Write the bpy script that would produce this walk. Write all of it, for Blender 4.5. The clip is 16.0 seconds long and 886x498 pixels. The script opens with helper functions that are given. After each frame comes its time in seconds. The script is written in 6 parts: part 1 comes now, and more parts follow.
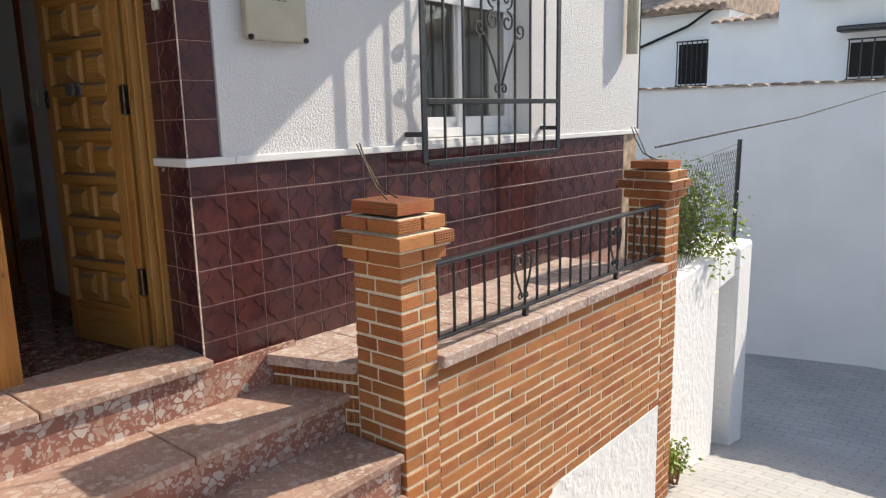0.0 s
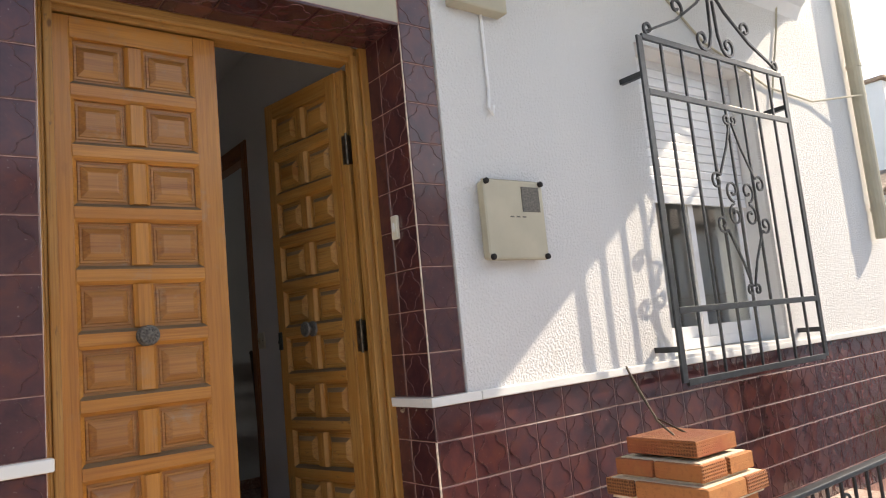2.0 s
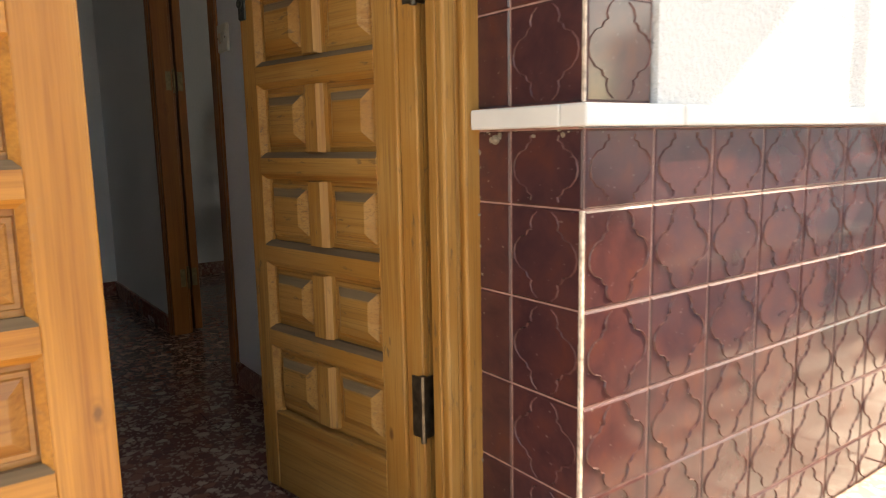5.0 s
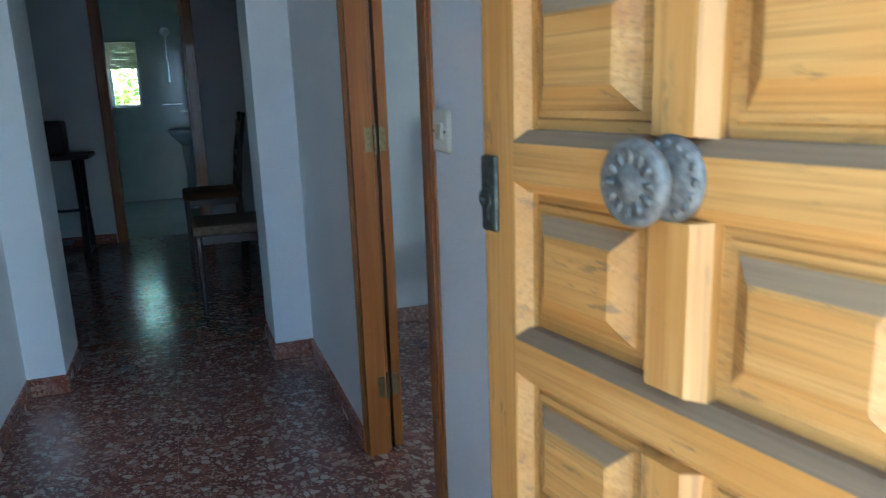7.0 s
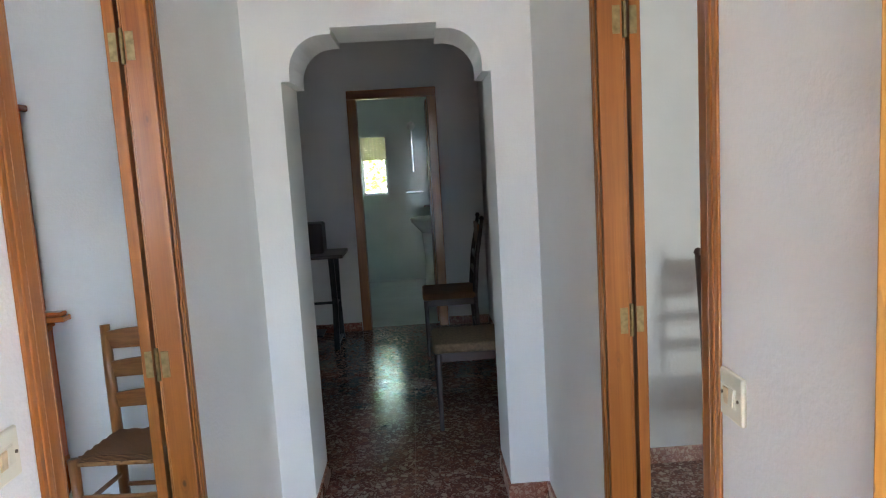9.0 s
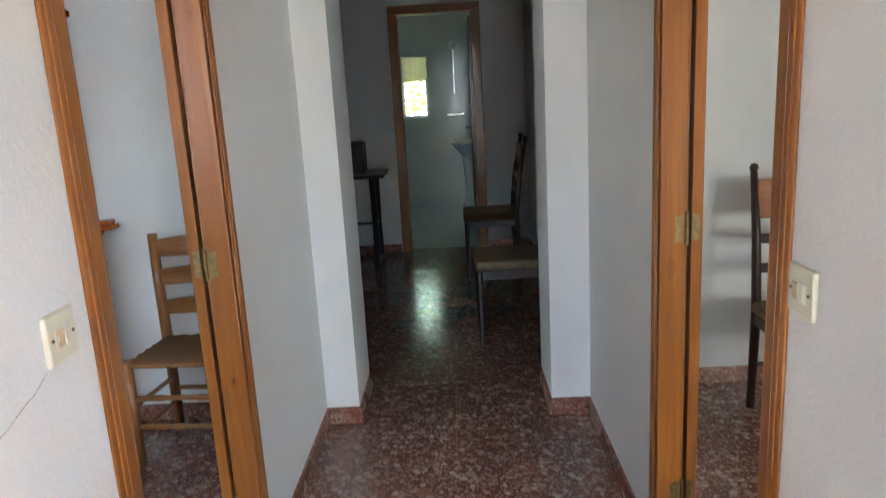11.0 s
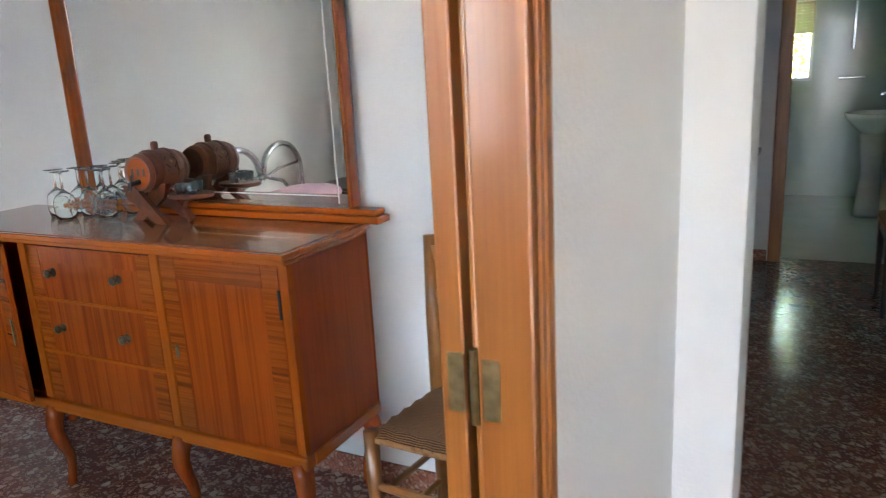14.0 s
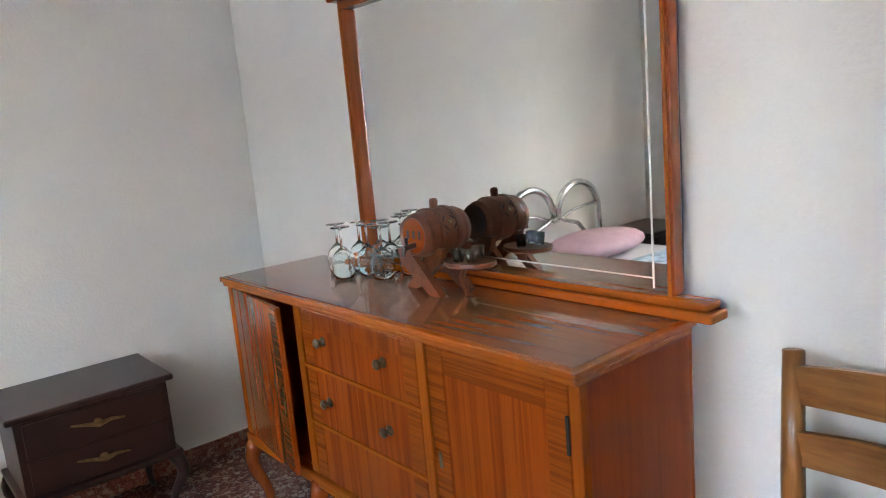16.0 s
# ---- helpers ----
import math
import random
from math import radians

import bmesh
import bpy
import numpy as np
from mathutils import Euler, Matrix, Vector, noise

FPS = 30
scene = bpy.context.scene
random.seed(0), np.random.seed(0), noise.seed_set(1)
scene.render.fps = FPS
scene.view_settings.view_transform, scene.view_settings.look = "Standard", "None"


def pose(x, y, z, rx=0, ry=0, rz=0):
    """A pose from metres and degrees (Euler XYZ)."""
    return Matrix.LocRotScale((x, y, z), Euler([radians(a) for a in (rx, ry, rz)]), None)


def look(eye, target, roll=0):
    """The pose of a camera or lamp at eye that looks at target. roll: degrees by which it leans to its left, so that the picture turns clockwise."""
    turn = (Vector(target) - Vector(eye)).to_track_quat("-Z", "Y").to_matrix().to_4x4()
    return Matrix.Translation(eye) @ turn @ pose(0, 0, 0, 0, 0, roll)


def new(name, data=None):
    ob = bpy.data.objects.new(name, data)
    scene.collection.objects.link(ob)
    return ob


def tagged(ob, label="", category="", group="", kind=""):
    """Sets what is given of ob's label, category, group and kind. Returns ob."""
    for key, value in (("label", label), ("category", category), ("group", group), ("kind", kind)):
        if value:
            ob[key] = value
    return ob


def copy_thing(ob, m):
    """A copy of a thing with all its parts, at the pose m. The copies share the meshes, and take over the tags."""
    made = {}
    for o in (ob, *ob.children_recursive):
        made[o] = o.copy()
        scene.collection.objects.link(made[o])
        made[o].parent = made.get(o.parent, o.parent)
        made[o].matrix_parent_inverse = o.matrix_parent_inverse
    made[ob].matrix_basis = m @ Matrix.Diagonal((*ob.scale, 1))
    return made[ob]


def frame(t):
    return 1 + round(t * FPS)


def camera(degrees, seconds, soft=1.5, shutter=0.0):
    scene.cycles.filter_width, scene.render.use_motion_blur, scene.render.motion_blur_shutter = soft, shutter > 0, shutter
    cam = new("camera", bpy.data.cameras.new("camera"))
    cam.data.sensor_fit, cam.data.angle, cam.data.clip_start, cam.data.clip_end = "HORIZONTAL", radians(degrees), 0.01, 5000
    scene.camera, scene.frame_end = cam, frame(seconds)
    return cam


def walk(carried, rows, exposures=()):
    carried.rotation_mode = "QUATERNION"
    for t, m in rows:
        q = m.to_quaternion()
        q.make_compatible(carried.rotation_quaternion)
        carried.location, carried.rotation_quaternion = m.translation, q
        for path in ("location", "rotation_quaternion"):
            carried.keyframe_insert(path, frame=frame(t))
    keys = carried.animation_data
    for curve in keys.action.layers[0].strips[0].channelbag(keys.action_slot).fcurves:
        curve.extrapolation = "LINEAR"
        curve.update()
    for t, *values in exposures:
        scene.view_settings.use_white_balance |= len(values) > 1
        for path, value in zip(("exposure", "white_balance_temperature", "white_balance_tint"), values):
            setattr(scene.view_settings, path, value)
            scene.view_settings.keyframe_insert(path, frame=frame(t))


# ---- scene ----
cam = camera(63.9, 16.0, soft=1.1, shutter=0.3)
PATH = [
    (0, (1.311, 3.182, 0.956), (0.034, 4.676, 0.583), -1.2),
    (0.5, (1.083, 3.189, 0.937), (-0.258, 4.636, 0.606), -1.5),
    (0.7, (1.001, 3.212, 0.928), (-0.423, 4.601, 0.715), -2.2),
    (1, (0.885, 3.238, 0.956), (-0.63, 4.544, 0.942), -3.0),
    (1.5, (0.771, 3.234, 1.005), (-0.764, 4.51, 1.138), -4.1),
    (2, (0.776, 3.226, 1.001), (-0.8, 4.433, 1.248), -5.5),
    (2.5, (0.778, 3.222, 0.999), (-0.828, 4.39, 1.236), -5.4),
    (3, (0.684, 3.283, 0.95), (-0.947, 4.441, 0.974), -4.3),
    (3.2, (0.595, 3.351, 0.913), (-1.044, 4.497, 0.854), -3.9),
    (5.3, (-0.666, 3.949, 0.763), (-2.265, 5.11, 0.454), -1.0),
    (5.5, (-0.781, 3.998, 0.8), (-2.39, 5.144, 0.485), -1.0),
    (6, (-1.029, 4.114, 0.888), (-2.773, 5.027, 0.536), -1.5),
    (6.5, (-1.189, 4.158, 1.002), (-3.001, 4.91, 0.614), -1.8),
    (7, (-1.331, 4.17, 1.146), (-3.169, 4.829, 0.711), -2.0),
    (7.5, (-1.472, 4.186, 1.228), (-3.376, 4.595, 0.772), -2.6),
    (8, (-1.50, 4.156, 1.38), (-3.44, 4.336, 0.931), -3.2),
    (8.5, (-1.514, 4.148, 1.444), (-3.482, 4.25, 1.101), -3.3),
    (8.7, (-1.504, 4.146, 1.48), (-3.487, 4.213, 1.226), -3.5),
    (10.8, (-1.539, 4.103, 1.422), (-3.509, 4.056, 1.078), -3.4),
    (11, (-1.538, 4.109, 1.405), (-3.488, 4.057, 0.967), -3.2),
    (11.5, (-1.528, 4.119, 1.385), (-3.451, 4.051, 0.838), -2.5),
    (12, (-1.574, 4.114, 1.346), (-3.462, 3.956, 0.706), -2.8),
    (12.5, (-1.769, 4.029, 1.318), (-3.606, 3.566, 0.677), -4.1),
    (13, (-2.083, 3.961, 1.338), (-3.897, 3.331, 0.78), -3.9),
    (13.5, (-2.466, 3.865, 1.347), (-4.243, 3.108, 0.826), -3.1),
    (14, (-2.729, 3.722, 1.317), (-4.461, 2.845, 0.839), -3.0),
    (14.5, (-2.908, 3.59, 1.318), (-4.53, 2.517, 0.85), -3.4),
    (15, (-3.067, 3.492, 1.341), (-4.463, 2.127, 0.91), -4.6),
    (15.5, (-3.139, 3.419, 1.364), (-4.42, 1.927, 0.999), -4.9),
    (16, (-3.14, 3.383, 1.363), (-4.397, 1.868, 1.007), -5.0),
]
EXPOSURES = [(0.0, 0.75, 7300, 10), (0.6, 0.85, 7400, 11), (1.5, 1.17, 7900, 12), (3.2, 1.17, 7900, 12), (5.3, 2.3, 9200, 6), (5.6, 2.4, 9200, 3), (6.1, 3.72, 5500, -7), (7.0, 4.25, 5300, -9), (7.5, 4.78, 5400, -11), (8.0, 5.2, 6200, -3), (8.7, 5.3, 7000, 4), (11.0, 5.2, 7500, 3), (12.0, 5.35, 7700, 4), (12.6, 5.35, 7800, 4), (13.2, 5.15, 8200, 6), (14.0, 5.85, 7800, 7), (14.5, 5.9, 8000, 7), (15.0, 5.95, 8000, 7), (15.5, 5.85, 8100, 8), (16.0, 5.95, 8200, 8)]
walk(cam, [(t, look(eye, aim, roll)) for t, eye, aim, roll in PATH], EXPOSURES)

# ---- world, sun ----
SUN_TO = Vector((0.15, 0.52, 0.395)).normalized()
world = bpy.data.worlds.new("sky")
world.use_nodes = True
scene.world = world
wn = world.node_tree.nodes
sky = wn.new("ShaderNodeTexSky")
sky.sky_type = "NISHITA"
sky.sun_disc = False
sky.sun_elevation = math.asin(SUN_TO.z)
sky.sun_rotation = math.atan2(SUN_TO.x, SUN_TO.y)
world.node_tree.links.new(sky.outputs[0], wn["Background"].inputs[0])
wn["Background"].inputs[1].default_value = 0.15
sun_data = bpy.data.lights.new("sun", "SUN")
sun_data.energy, sun_data.angle, sun_data.color = 3.6, radians(0.5), (1.0, 0.95, 0.87)
sun = new("sun", sun_data)
sun.matrix_world = look(tuple(SUN_TO * 30), (0, 0, 0))


# ---- material tools ----
class Mat:
    def __init__(self, name, rough=0.6, metal=0.0):
        self.m = bpy.data.materials.new(name)
        self.m.use_nodes = True
        self.t = self.m.node_tree
        self.b = self.t.nodes["Principled BSDF"]
        self.b.inputs["Roughness"].default_value = rough
        self.b.inputs["Metallic"].default_value = metal
        self.co = self.t.nodes.new("ShaderNodeTexCoord").outputs["Object"]

    def node(self, kind, **kw):
        n = self.t.nodes.new(kind)
        for k, v in kw.items():
            n.inputs[k.replace("_", " ")].default_value = v
        return n

    def link(self, a, b):
        self.t.links.new(a, b)

    def mapped(self, scale, src=None):
        n = self.t.nodes.new("ShaderNodeMapping")
        n.inputs["Scale"].default_value = scale
        self.link(src or self.co, n.inputs["Vector"])
        return n.outputs[0]

    def world_co(self):
        return self.t.nodes.new("ShaderNodeNewGeometry").outputs["Position"]

    def noise(self, scale, detail=3.0, vec=None, rough=0.5, dist=0.0):
        n = self.node("ShaderNodeTexNoise", Scale=scale, Detail=detail, Roughness=rough, Distortion=dist)
        self.link(vec or self.co, n.inputs["Vector"])
        return n.outputs["Fac"]

    def ramp(self, fac, stops):
        n = self.t.nodes.new("ShaderNodeValToRGB")
        el = n.color_ramp.elements
        while len(el) < len(stops):
            el.new(0.5)
        for e, (p, c) in zip(el, stops):
            e.position = p
            e.color = (*c, 1) if len(c) == 3 else c
        self.link(fac, n.inputs[0])
        return n.outputs[0]

    def mix(self, fac, a, b, mode="MIX"):
        n = self.t.nodes.new("ShaderNodeMix")
        n.data_type, n.blend_type = "RGBA", mode
        for s, v in ((0, fac), (6, a), (7, b)):
            if isinstance(v, (float, int)):
                n.inputs[s].default_value = v
            elif isinstance(v, tuple):
                n.inputs[s].default_value = (*v, 1)
            else:
                self.link(v, n.inputs[s])
        return n.outputs[2]

    def color(self, c):
        if isinstance(c, tuple):
            self.b.inputs["Base Color"].default_value = (*c, 1)
        else:
            self.link(c, self.b.inputs["Base Color"])
        return self

    def rough(self, r):
        self.link(r, self.b.inputs["Roughness"])
        return self

    def bump(self, h, strength=0.3, dist=0.01):
        n = self.node("ShaderNodeBump", Strength=strength, Distance=dist)
        self.link(h, n.inputs["Height"])
        self.link(n.outputs[0], self.b.inputs["Normal"])
        return self


def plain(name, c, rough=0.5, metal=0.0, var=0.12, scale=25.0, bump=0.0):
    k = Mat(name, rough, metal)
    lo, hi = tuple(v * (1 - var) for v in c), tuple(min(1, v * (1 + var)) for v in c)
    f = k.noise(scale, 4)
    k.color(k.ramp(f, [(0.3, lo), (0.7, hi)]))
    if bump:
        k.bump(k.noise(scale * 4, 3), bump, 0.004)
    return k.m


def wood(name, light, dark, axis, rough=0.45, ring=1.0, knots=0.5, coat=0.0, worn=0.0, grain=0.25):
    """Grain runs along the axis."""
    k = Mat(name, rough)
    rnd = k.t.nodes.new("ShaderNodeObjectInfo").outputs["Random"]
    off = k.t.nodes.new("ShaderNodeVectorMath")
    off.operation = "MULTIPLY_ADD"
    k.link(rnd, off.inputs[0])
    off.inputs[1].default_value = (7.0, 11.0, 5.0)
    k.link(k.co, off.inputs[2])
    sc = [14.0 * ring] * 3
    sc["XYZ".index(axis)] = 0.9
    v = k.mapped(tuple(sc), off.outputs[0])
    g1 = k.noise(1.0, 5, v, 0.55, 0.9)
    sc2 = [160.0] * 3
    sc2["XYZ".index(axis)] = 4.0
    g2 = k.noise(1.0, 3, k.mapped(tuple(sc2), off.outputs[0]), 0.6)
    big = k.noise(2.2, 2, off.outputs[0])
    mid = tuple((a + b) / 2 for a, b in zip(light, dark))
    c = k.ramp(g1, [(0.30, dark), (0.45, mid), (0.56, light), (0.72, mid)])
    c = k.mix(grain, c, k.ramp(g2, [(0.3, tuple(v * 0.55 for v in dark)), (0.6, light)]), "MIX")
    c = k.mix(k.ramp(big, [(0.35, (0, 0, 0)), (0.7, (0.5, 0.5, 0.5))]), c, tuple(v * 0.8 for v in mid))
    if knots:
        vor = k.node("ShaderNodeTexVoronoi", Scale=1.0)
        ks = [9.0] * 3
        ks["XYZ".index(axis)] = 4.5
        k.link(k.mapped(tuple(ks), off.outputs[0]), vor.inputs["Vector"])
        d = k.mix(0.07, vor.outputs["Distance"], k.noise(60.0, 2, off.outputs[0]))
        c = k.mix(k.ramp(d, [(0.09, (0, 0, 0)), (0.12, (knots * 0.5,) * 3), (0.16, (0, 0, 0))]), c, tuple(v * 0.7 for v in dark))
        c = k.mix(k.ramp(d, [(0.06, (min(1.0, knots * 1.3),) * 3), (0.10, (0, 0, 0))]), c, (0.075, 0.026, 0.009))
    if worn:
        w = k.noise(9.0, 5, off.outputs[0], 0.65)
        c = k.mix(k.ramp(w, [(0.60, (0, 0, 0)), (0.72, (worn,) * 3)]), c, (0.30, 0.22, 0.14))
    k.color(c)
    k.bump(g2, 0.12 if grain < 0.3 else 0.35, 0.003)
    if coat:
        k.b.inputs["Coat Weight"].default_value = coat
        k.b.inputs["Coat Roughness"].default_value = 0.12
    return k.m


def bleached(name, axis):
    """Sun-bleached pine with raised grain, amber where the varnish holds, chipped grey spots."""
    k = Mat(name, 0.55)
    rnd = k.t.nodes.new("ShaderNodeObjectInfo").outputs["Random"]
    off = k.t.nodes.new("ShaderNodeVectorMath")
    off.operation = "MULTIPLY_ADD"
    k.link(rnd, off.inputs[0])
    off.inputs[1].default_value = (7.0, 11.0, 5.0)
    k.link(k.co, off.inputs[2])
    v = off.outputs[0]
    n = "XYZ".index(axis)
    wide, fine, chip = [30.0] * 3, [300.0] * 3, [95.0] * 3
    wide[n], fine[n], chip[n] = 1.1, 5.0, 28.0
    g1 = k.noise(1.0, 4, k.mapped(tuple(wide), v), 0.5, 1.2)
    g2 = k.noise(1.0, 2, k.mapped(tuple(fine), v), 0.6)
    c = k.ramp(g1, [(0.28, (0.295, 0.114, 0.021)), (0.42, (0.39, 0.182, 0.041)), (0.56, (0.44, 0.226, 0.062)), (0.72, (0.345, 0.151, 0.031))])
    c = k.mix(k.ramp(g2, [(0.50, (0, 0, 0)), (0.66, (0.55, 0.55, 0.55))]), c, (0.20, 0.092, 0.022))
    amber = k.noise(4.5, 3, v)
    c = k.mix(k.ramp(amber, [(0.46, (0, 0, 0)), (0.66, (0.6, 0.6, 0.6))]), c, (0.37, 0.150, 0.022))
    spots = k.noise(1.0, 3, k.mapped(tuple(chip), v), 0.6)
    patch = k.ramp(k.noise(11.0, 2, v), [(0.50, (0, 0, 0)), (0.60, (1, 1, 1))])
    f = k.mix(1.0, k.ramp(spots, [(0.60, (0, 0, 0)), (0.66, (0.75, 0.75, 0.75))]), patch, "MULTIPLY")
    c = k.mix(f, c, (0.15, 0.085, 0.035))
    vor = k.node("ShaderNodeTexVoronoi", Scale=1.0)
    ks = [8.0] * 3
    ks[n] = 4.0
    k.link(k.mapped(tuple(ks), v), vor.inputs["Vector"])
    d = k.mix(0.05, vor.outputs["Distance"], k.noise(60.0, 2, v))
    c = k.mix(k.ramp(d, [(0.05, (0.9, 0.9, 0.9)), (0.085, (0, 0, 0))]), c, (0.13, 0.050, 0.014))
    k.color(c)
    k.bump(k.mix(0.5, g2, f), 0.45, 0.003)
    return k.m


def terrazzo(name, ground, chips, scale, rough=0.25, chip_part=0.5, vary=0.0):
    k = Mat(name, rough)
    p = k.world_co()
    w = k.node("ShaderNodeTexNoise", Scale=scale * 0.8, Detail=2.0)
    k.link(p, w.inputs["Vector"])
    pw = k.t.nodes.new("ShaderNodeVectorMath")
    pw.operation = "MULTIPLY_ADD"
    k.link(w.outputs["Color"], pw.inputs[0])
    pw.inputs[1].default_value = (0.55 / scale,) * 3
    k.link(p, pw.inputs[2])
    v = k.node("ShaderNodeTexVoronoi", Scale=scale, Randomness=1.0)
    k.link(pw.outputs[0], v.inputs["Vector"])
    e = k.node("ShaderNodeTexVoronoi", Scale=scale)
    e.feature = "DISTANCE_TO_EDGE"
    k.link(pw.outputs[0], e.inputs["Vector"])
    sep = k.t.nodes.new("ShaderNodeSeparateColor")
    k.link(v.outputs["Color"], sep.inputs[0])
    step = 1.0 / len(chips)
    chip = k.t.nodes.new("ShaderNodeValToRGB")
    chip.color_ramp.interpolation = "CONSTANT"
    while len(chip.color_ramp.elements) < len(chips):
        chip.color_ramp.elements.new(0.5)
    for i, (el, c) in enumerate(zip(chip.color_ramp.elements, chips)):
        el.position, el.color = i * step, (*c, 1)
    k.link(sep.outputs[0], chip.inputs[0])
    size = k.ramp(sep.outputs[1], [(chip_part - 0.02, (1, 1, 1)), (chip_part, (0, 0, 0))])
    edge = k.ramp(e.outputs["Distance"], [(0.07, (0, 0, 0)), (0.11, (1, 1, 1))])
    fac = k.mix(1.0, size, edge, "MULTIPLY")
    v2 = k.node("ShaderNodeTexVoronoi", Scale=scale * 3.2)
    k.link(pw.outputs[0], v2.inputs["Vector"])
    s2 = k.t.nodes.new("ShaderNodeSeparateColor")
    k.link(v2.outputs["Color"], s2.inputs[0])
    base = k.mix(k.ramp(s2.outputs[0], [(0.74, (0, 0, 0)), (0.76, (0.7, 0.7, 0.7))]), k.ramp(k.noise(scale * 0.12, 3, p), [(0.3, tuple(c * 0.72 for c in ground)), (0.7, tuple(c * 1.2 for c in ground))]), chips[0])
    c = k.mix(fac, base, chip.outputs[0])
    if vary:
        rnd = k.t.nodes.new("ShaderNodeObjectInfo").outputs["Random"]
        c = k.mix(1.0, c, k.ramp(rnd, [(0.0, (1 - vary,) * 3), (1.0, (1, 1, 1))]), "MULTIPLY")
    k.color(c)
    k.rough(k.ramp(k.noise(3.0, 4, p), [(0.3, (rough * 0.7,) * 3), (0.75, (rough * 1.5,) * 3)]))
    k.bump(k.noise(scale * 4, 2, p), 0.03, 0.003)
    return k.m


def stucco(name, c, grain, strength, stain=0.0):
    k = Mat(name, 0.85)
    p = k.world_co()
    big = k.noise(1.3, 4, p)
    col = k.ramp(big, [(0.3, tuple(v * 0.93 for v in c)), (0.65, c)])
    if stain:
        st = k.noise(2.6, 6, p, 0.7)
        col = k.mix(k.ramp(st, [(0.60, (0, 0, 0)), (0.74, (stain,) * 3)]), col, (0.45, 0.33, 0.2))
    k.color(col)
    h = k.mix(0.35, k.ramp(k.noise(grain, 2, p, 0.5), [(0.40, (0, 0, 0)), (0.62, (1, 1, 1))]), k.noise(grain * 3.5, 3, p))
    k.bump(h, strength, 0.006)
    return k.m


M = {}
M["stucco"] = stucco("stucco", (0.69, 0.685, 0.675), 115.0, 0.6, 0.25)
M["plaster"] = stucco("plaster", (0.80, 0.795, 0.785), 95.0, 0.12)
M["whitewash"] = stucco("whitewash", (0.82, 0.82, 0.82), 14.0, 0.8, 0.35)
M["farwash"] = stucco("far_whitewash", (0.80, 0.81, 0.83), 5.0, 0.6, 0.08)
M["ceiling"] = stucco("ceiling_paint", (0.76, 0.76, 0.76), 60.0, 0.15)
M["terrazzo"] = terrazzo("floor_terrazzo", (0.17, 0.066, 0.048), [(0.42, 0.29, 0.23), (0.26, 0.11, 0.075), (0.34, 0.20, 0.155), (0.14, 0.060, 0.046)], 40.0, 0.16, 0.55, 0.10)
M["step_terrazzo"] = terrazzo("step_terrazzo", (0.34, 0.15, 0.11), [(0.55, 0.46, 0.40), (0.46, 0.30, 0.23), (0.60, 0.52, 0.46)], 31.0, 0.45, 0.5, 0.08)
M["step_tread"] = terrazzo("step_tread_terrazzo", (0.41, 0.255, 0.195), [(0.51, 0.39, 0.32), (0.44, 0.285, 0.225), (0.55, 0.44, 0.375)], 31.0, 0.5, 0.5, 0.08)
M["terrace"] = terrazzo("terrace_terrazzo", (0.42, 0.29, 0.24), [(0.58, 0.50, 0.45), (0.49, 0.36, 0.30)], 30.0, 0.5, 0.6, 0.08)
M["baseboard"] = terrazzo("baseboard_terrazzo", (0.24, 0.085, 0.055), [(0.40, 0.24, 0.18), (0.30, 0.12, 0.08)], 55.0, 0.25, 0.6)
PINE_L, PINE_D = (0.55, 0.235, 0.040), (0.34, 0.108, 0.012)
for ax in "XYZ":
    M["pine" + ax] = wood("pine_" + ax, PINE_L, PINE_D, ax, 0.42, 1.0, 0.55, 0.25, 0.4, 0.42)
    M["jamb" + ax] = wood("jamb_pine_" + ax, (0.41, 0.140, 0.027), (0.23, 0.062, 0.010), ax, 0.35, 1.2, 0.7, 0.4)
    M["mahog" + ax] = wood("glossy_reddish_" + ax, (0.40, 0.080, 0.012), (0.29, 0.046, 0.007), ax, 0.24, 1.8, 0.0, 0.35)
    M["edge" + ax] = wood("edge_wood_" + ax, (0.50, 0.118, 0.012), (0.38, 0.074, 0.008), ax, 0.25, 1.6, 0.0, 0.5)
    M["dark" + ax] = wood("dark_wood_" + ax, (0.040, 0.013, 0.011), (0.024, 0.009, 0.007), ax, 0.4, 1.5, 0.0, 0.2)
    M["chair" + ax] = wood("chair_wood_" + ax, (0.34, 0.135, 0.038), (0.17, 0.058, 0.016), ax, 0.3, 1.5, 0.0, 0.4)
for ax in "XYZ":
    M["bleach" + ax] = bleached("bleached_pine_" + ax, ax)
M["lockplate"] = plain("dark_green_bronze", (0.05, 0.05, 0.04), 0.45, 0.7, 0.5, 120, 0.2)
M["panelX"] = wood("panel_pine", (0.44, 0.19, 0.045), (0.24, 0.080, 0.016), "X", 0.42, 1.2, 0.2, 0.25, 0.6, 0.45)
M["stripe"] = wood("striped_veneer", (0.46, 0.088, 0.012), (0.22, 0.032, 0.005), "Z", 0.22, 2.8, 0.0, 0.45, 0.0, 0.12)
M["cross"] = wood("cross_veneer", (0.47, 0.100, 0.013), (0.13, 0.024, 0.005), "Y", 0.24, 4.4, 0.0, 0.6)
M["varnish"] = wood("glossy_top_veneer", (0.36, 0.105, 0.034), (0.26, 0.068, 0.020), "Y", 0.22, 1.2, 0.0, 0.6, 0.0, 0.06)
M["varnish"].node_tree.nodes["Principled BSDF"].inputs["Coat Roughness"].default_value = 0.04
M["side"] = wood("satin_side_veneer", (0.40, 0.074, 0.010), (0.30, 0.046, 0.006), "Z", 0.5, 1.6)
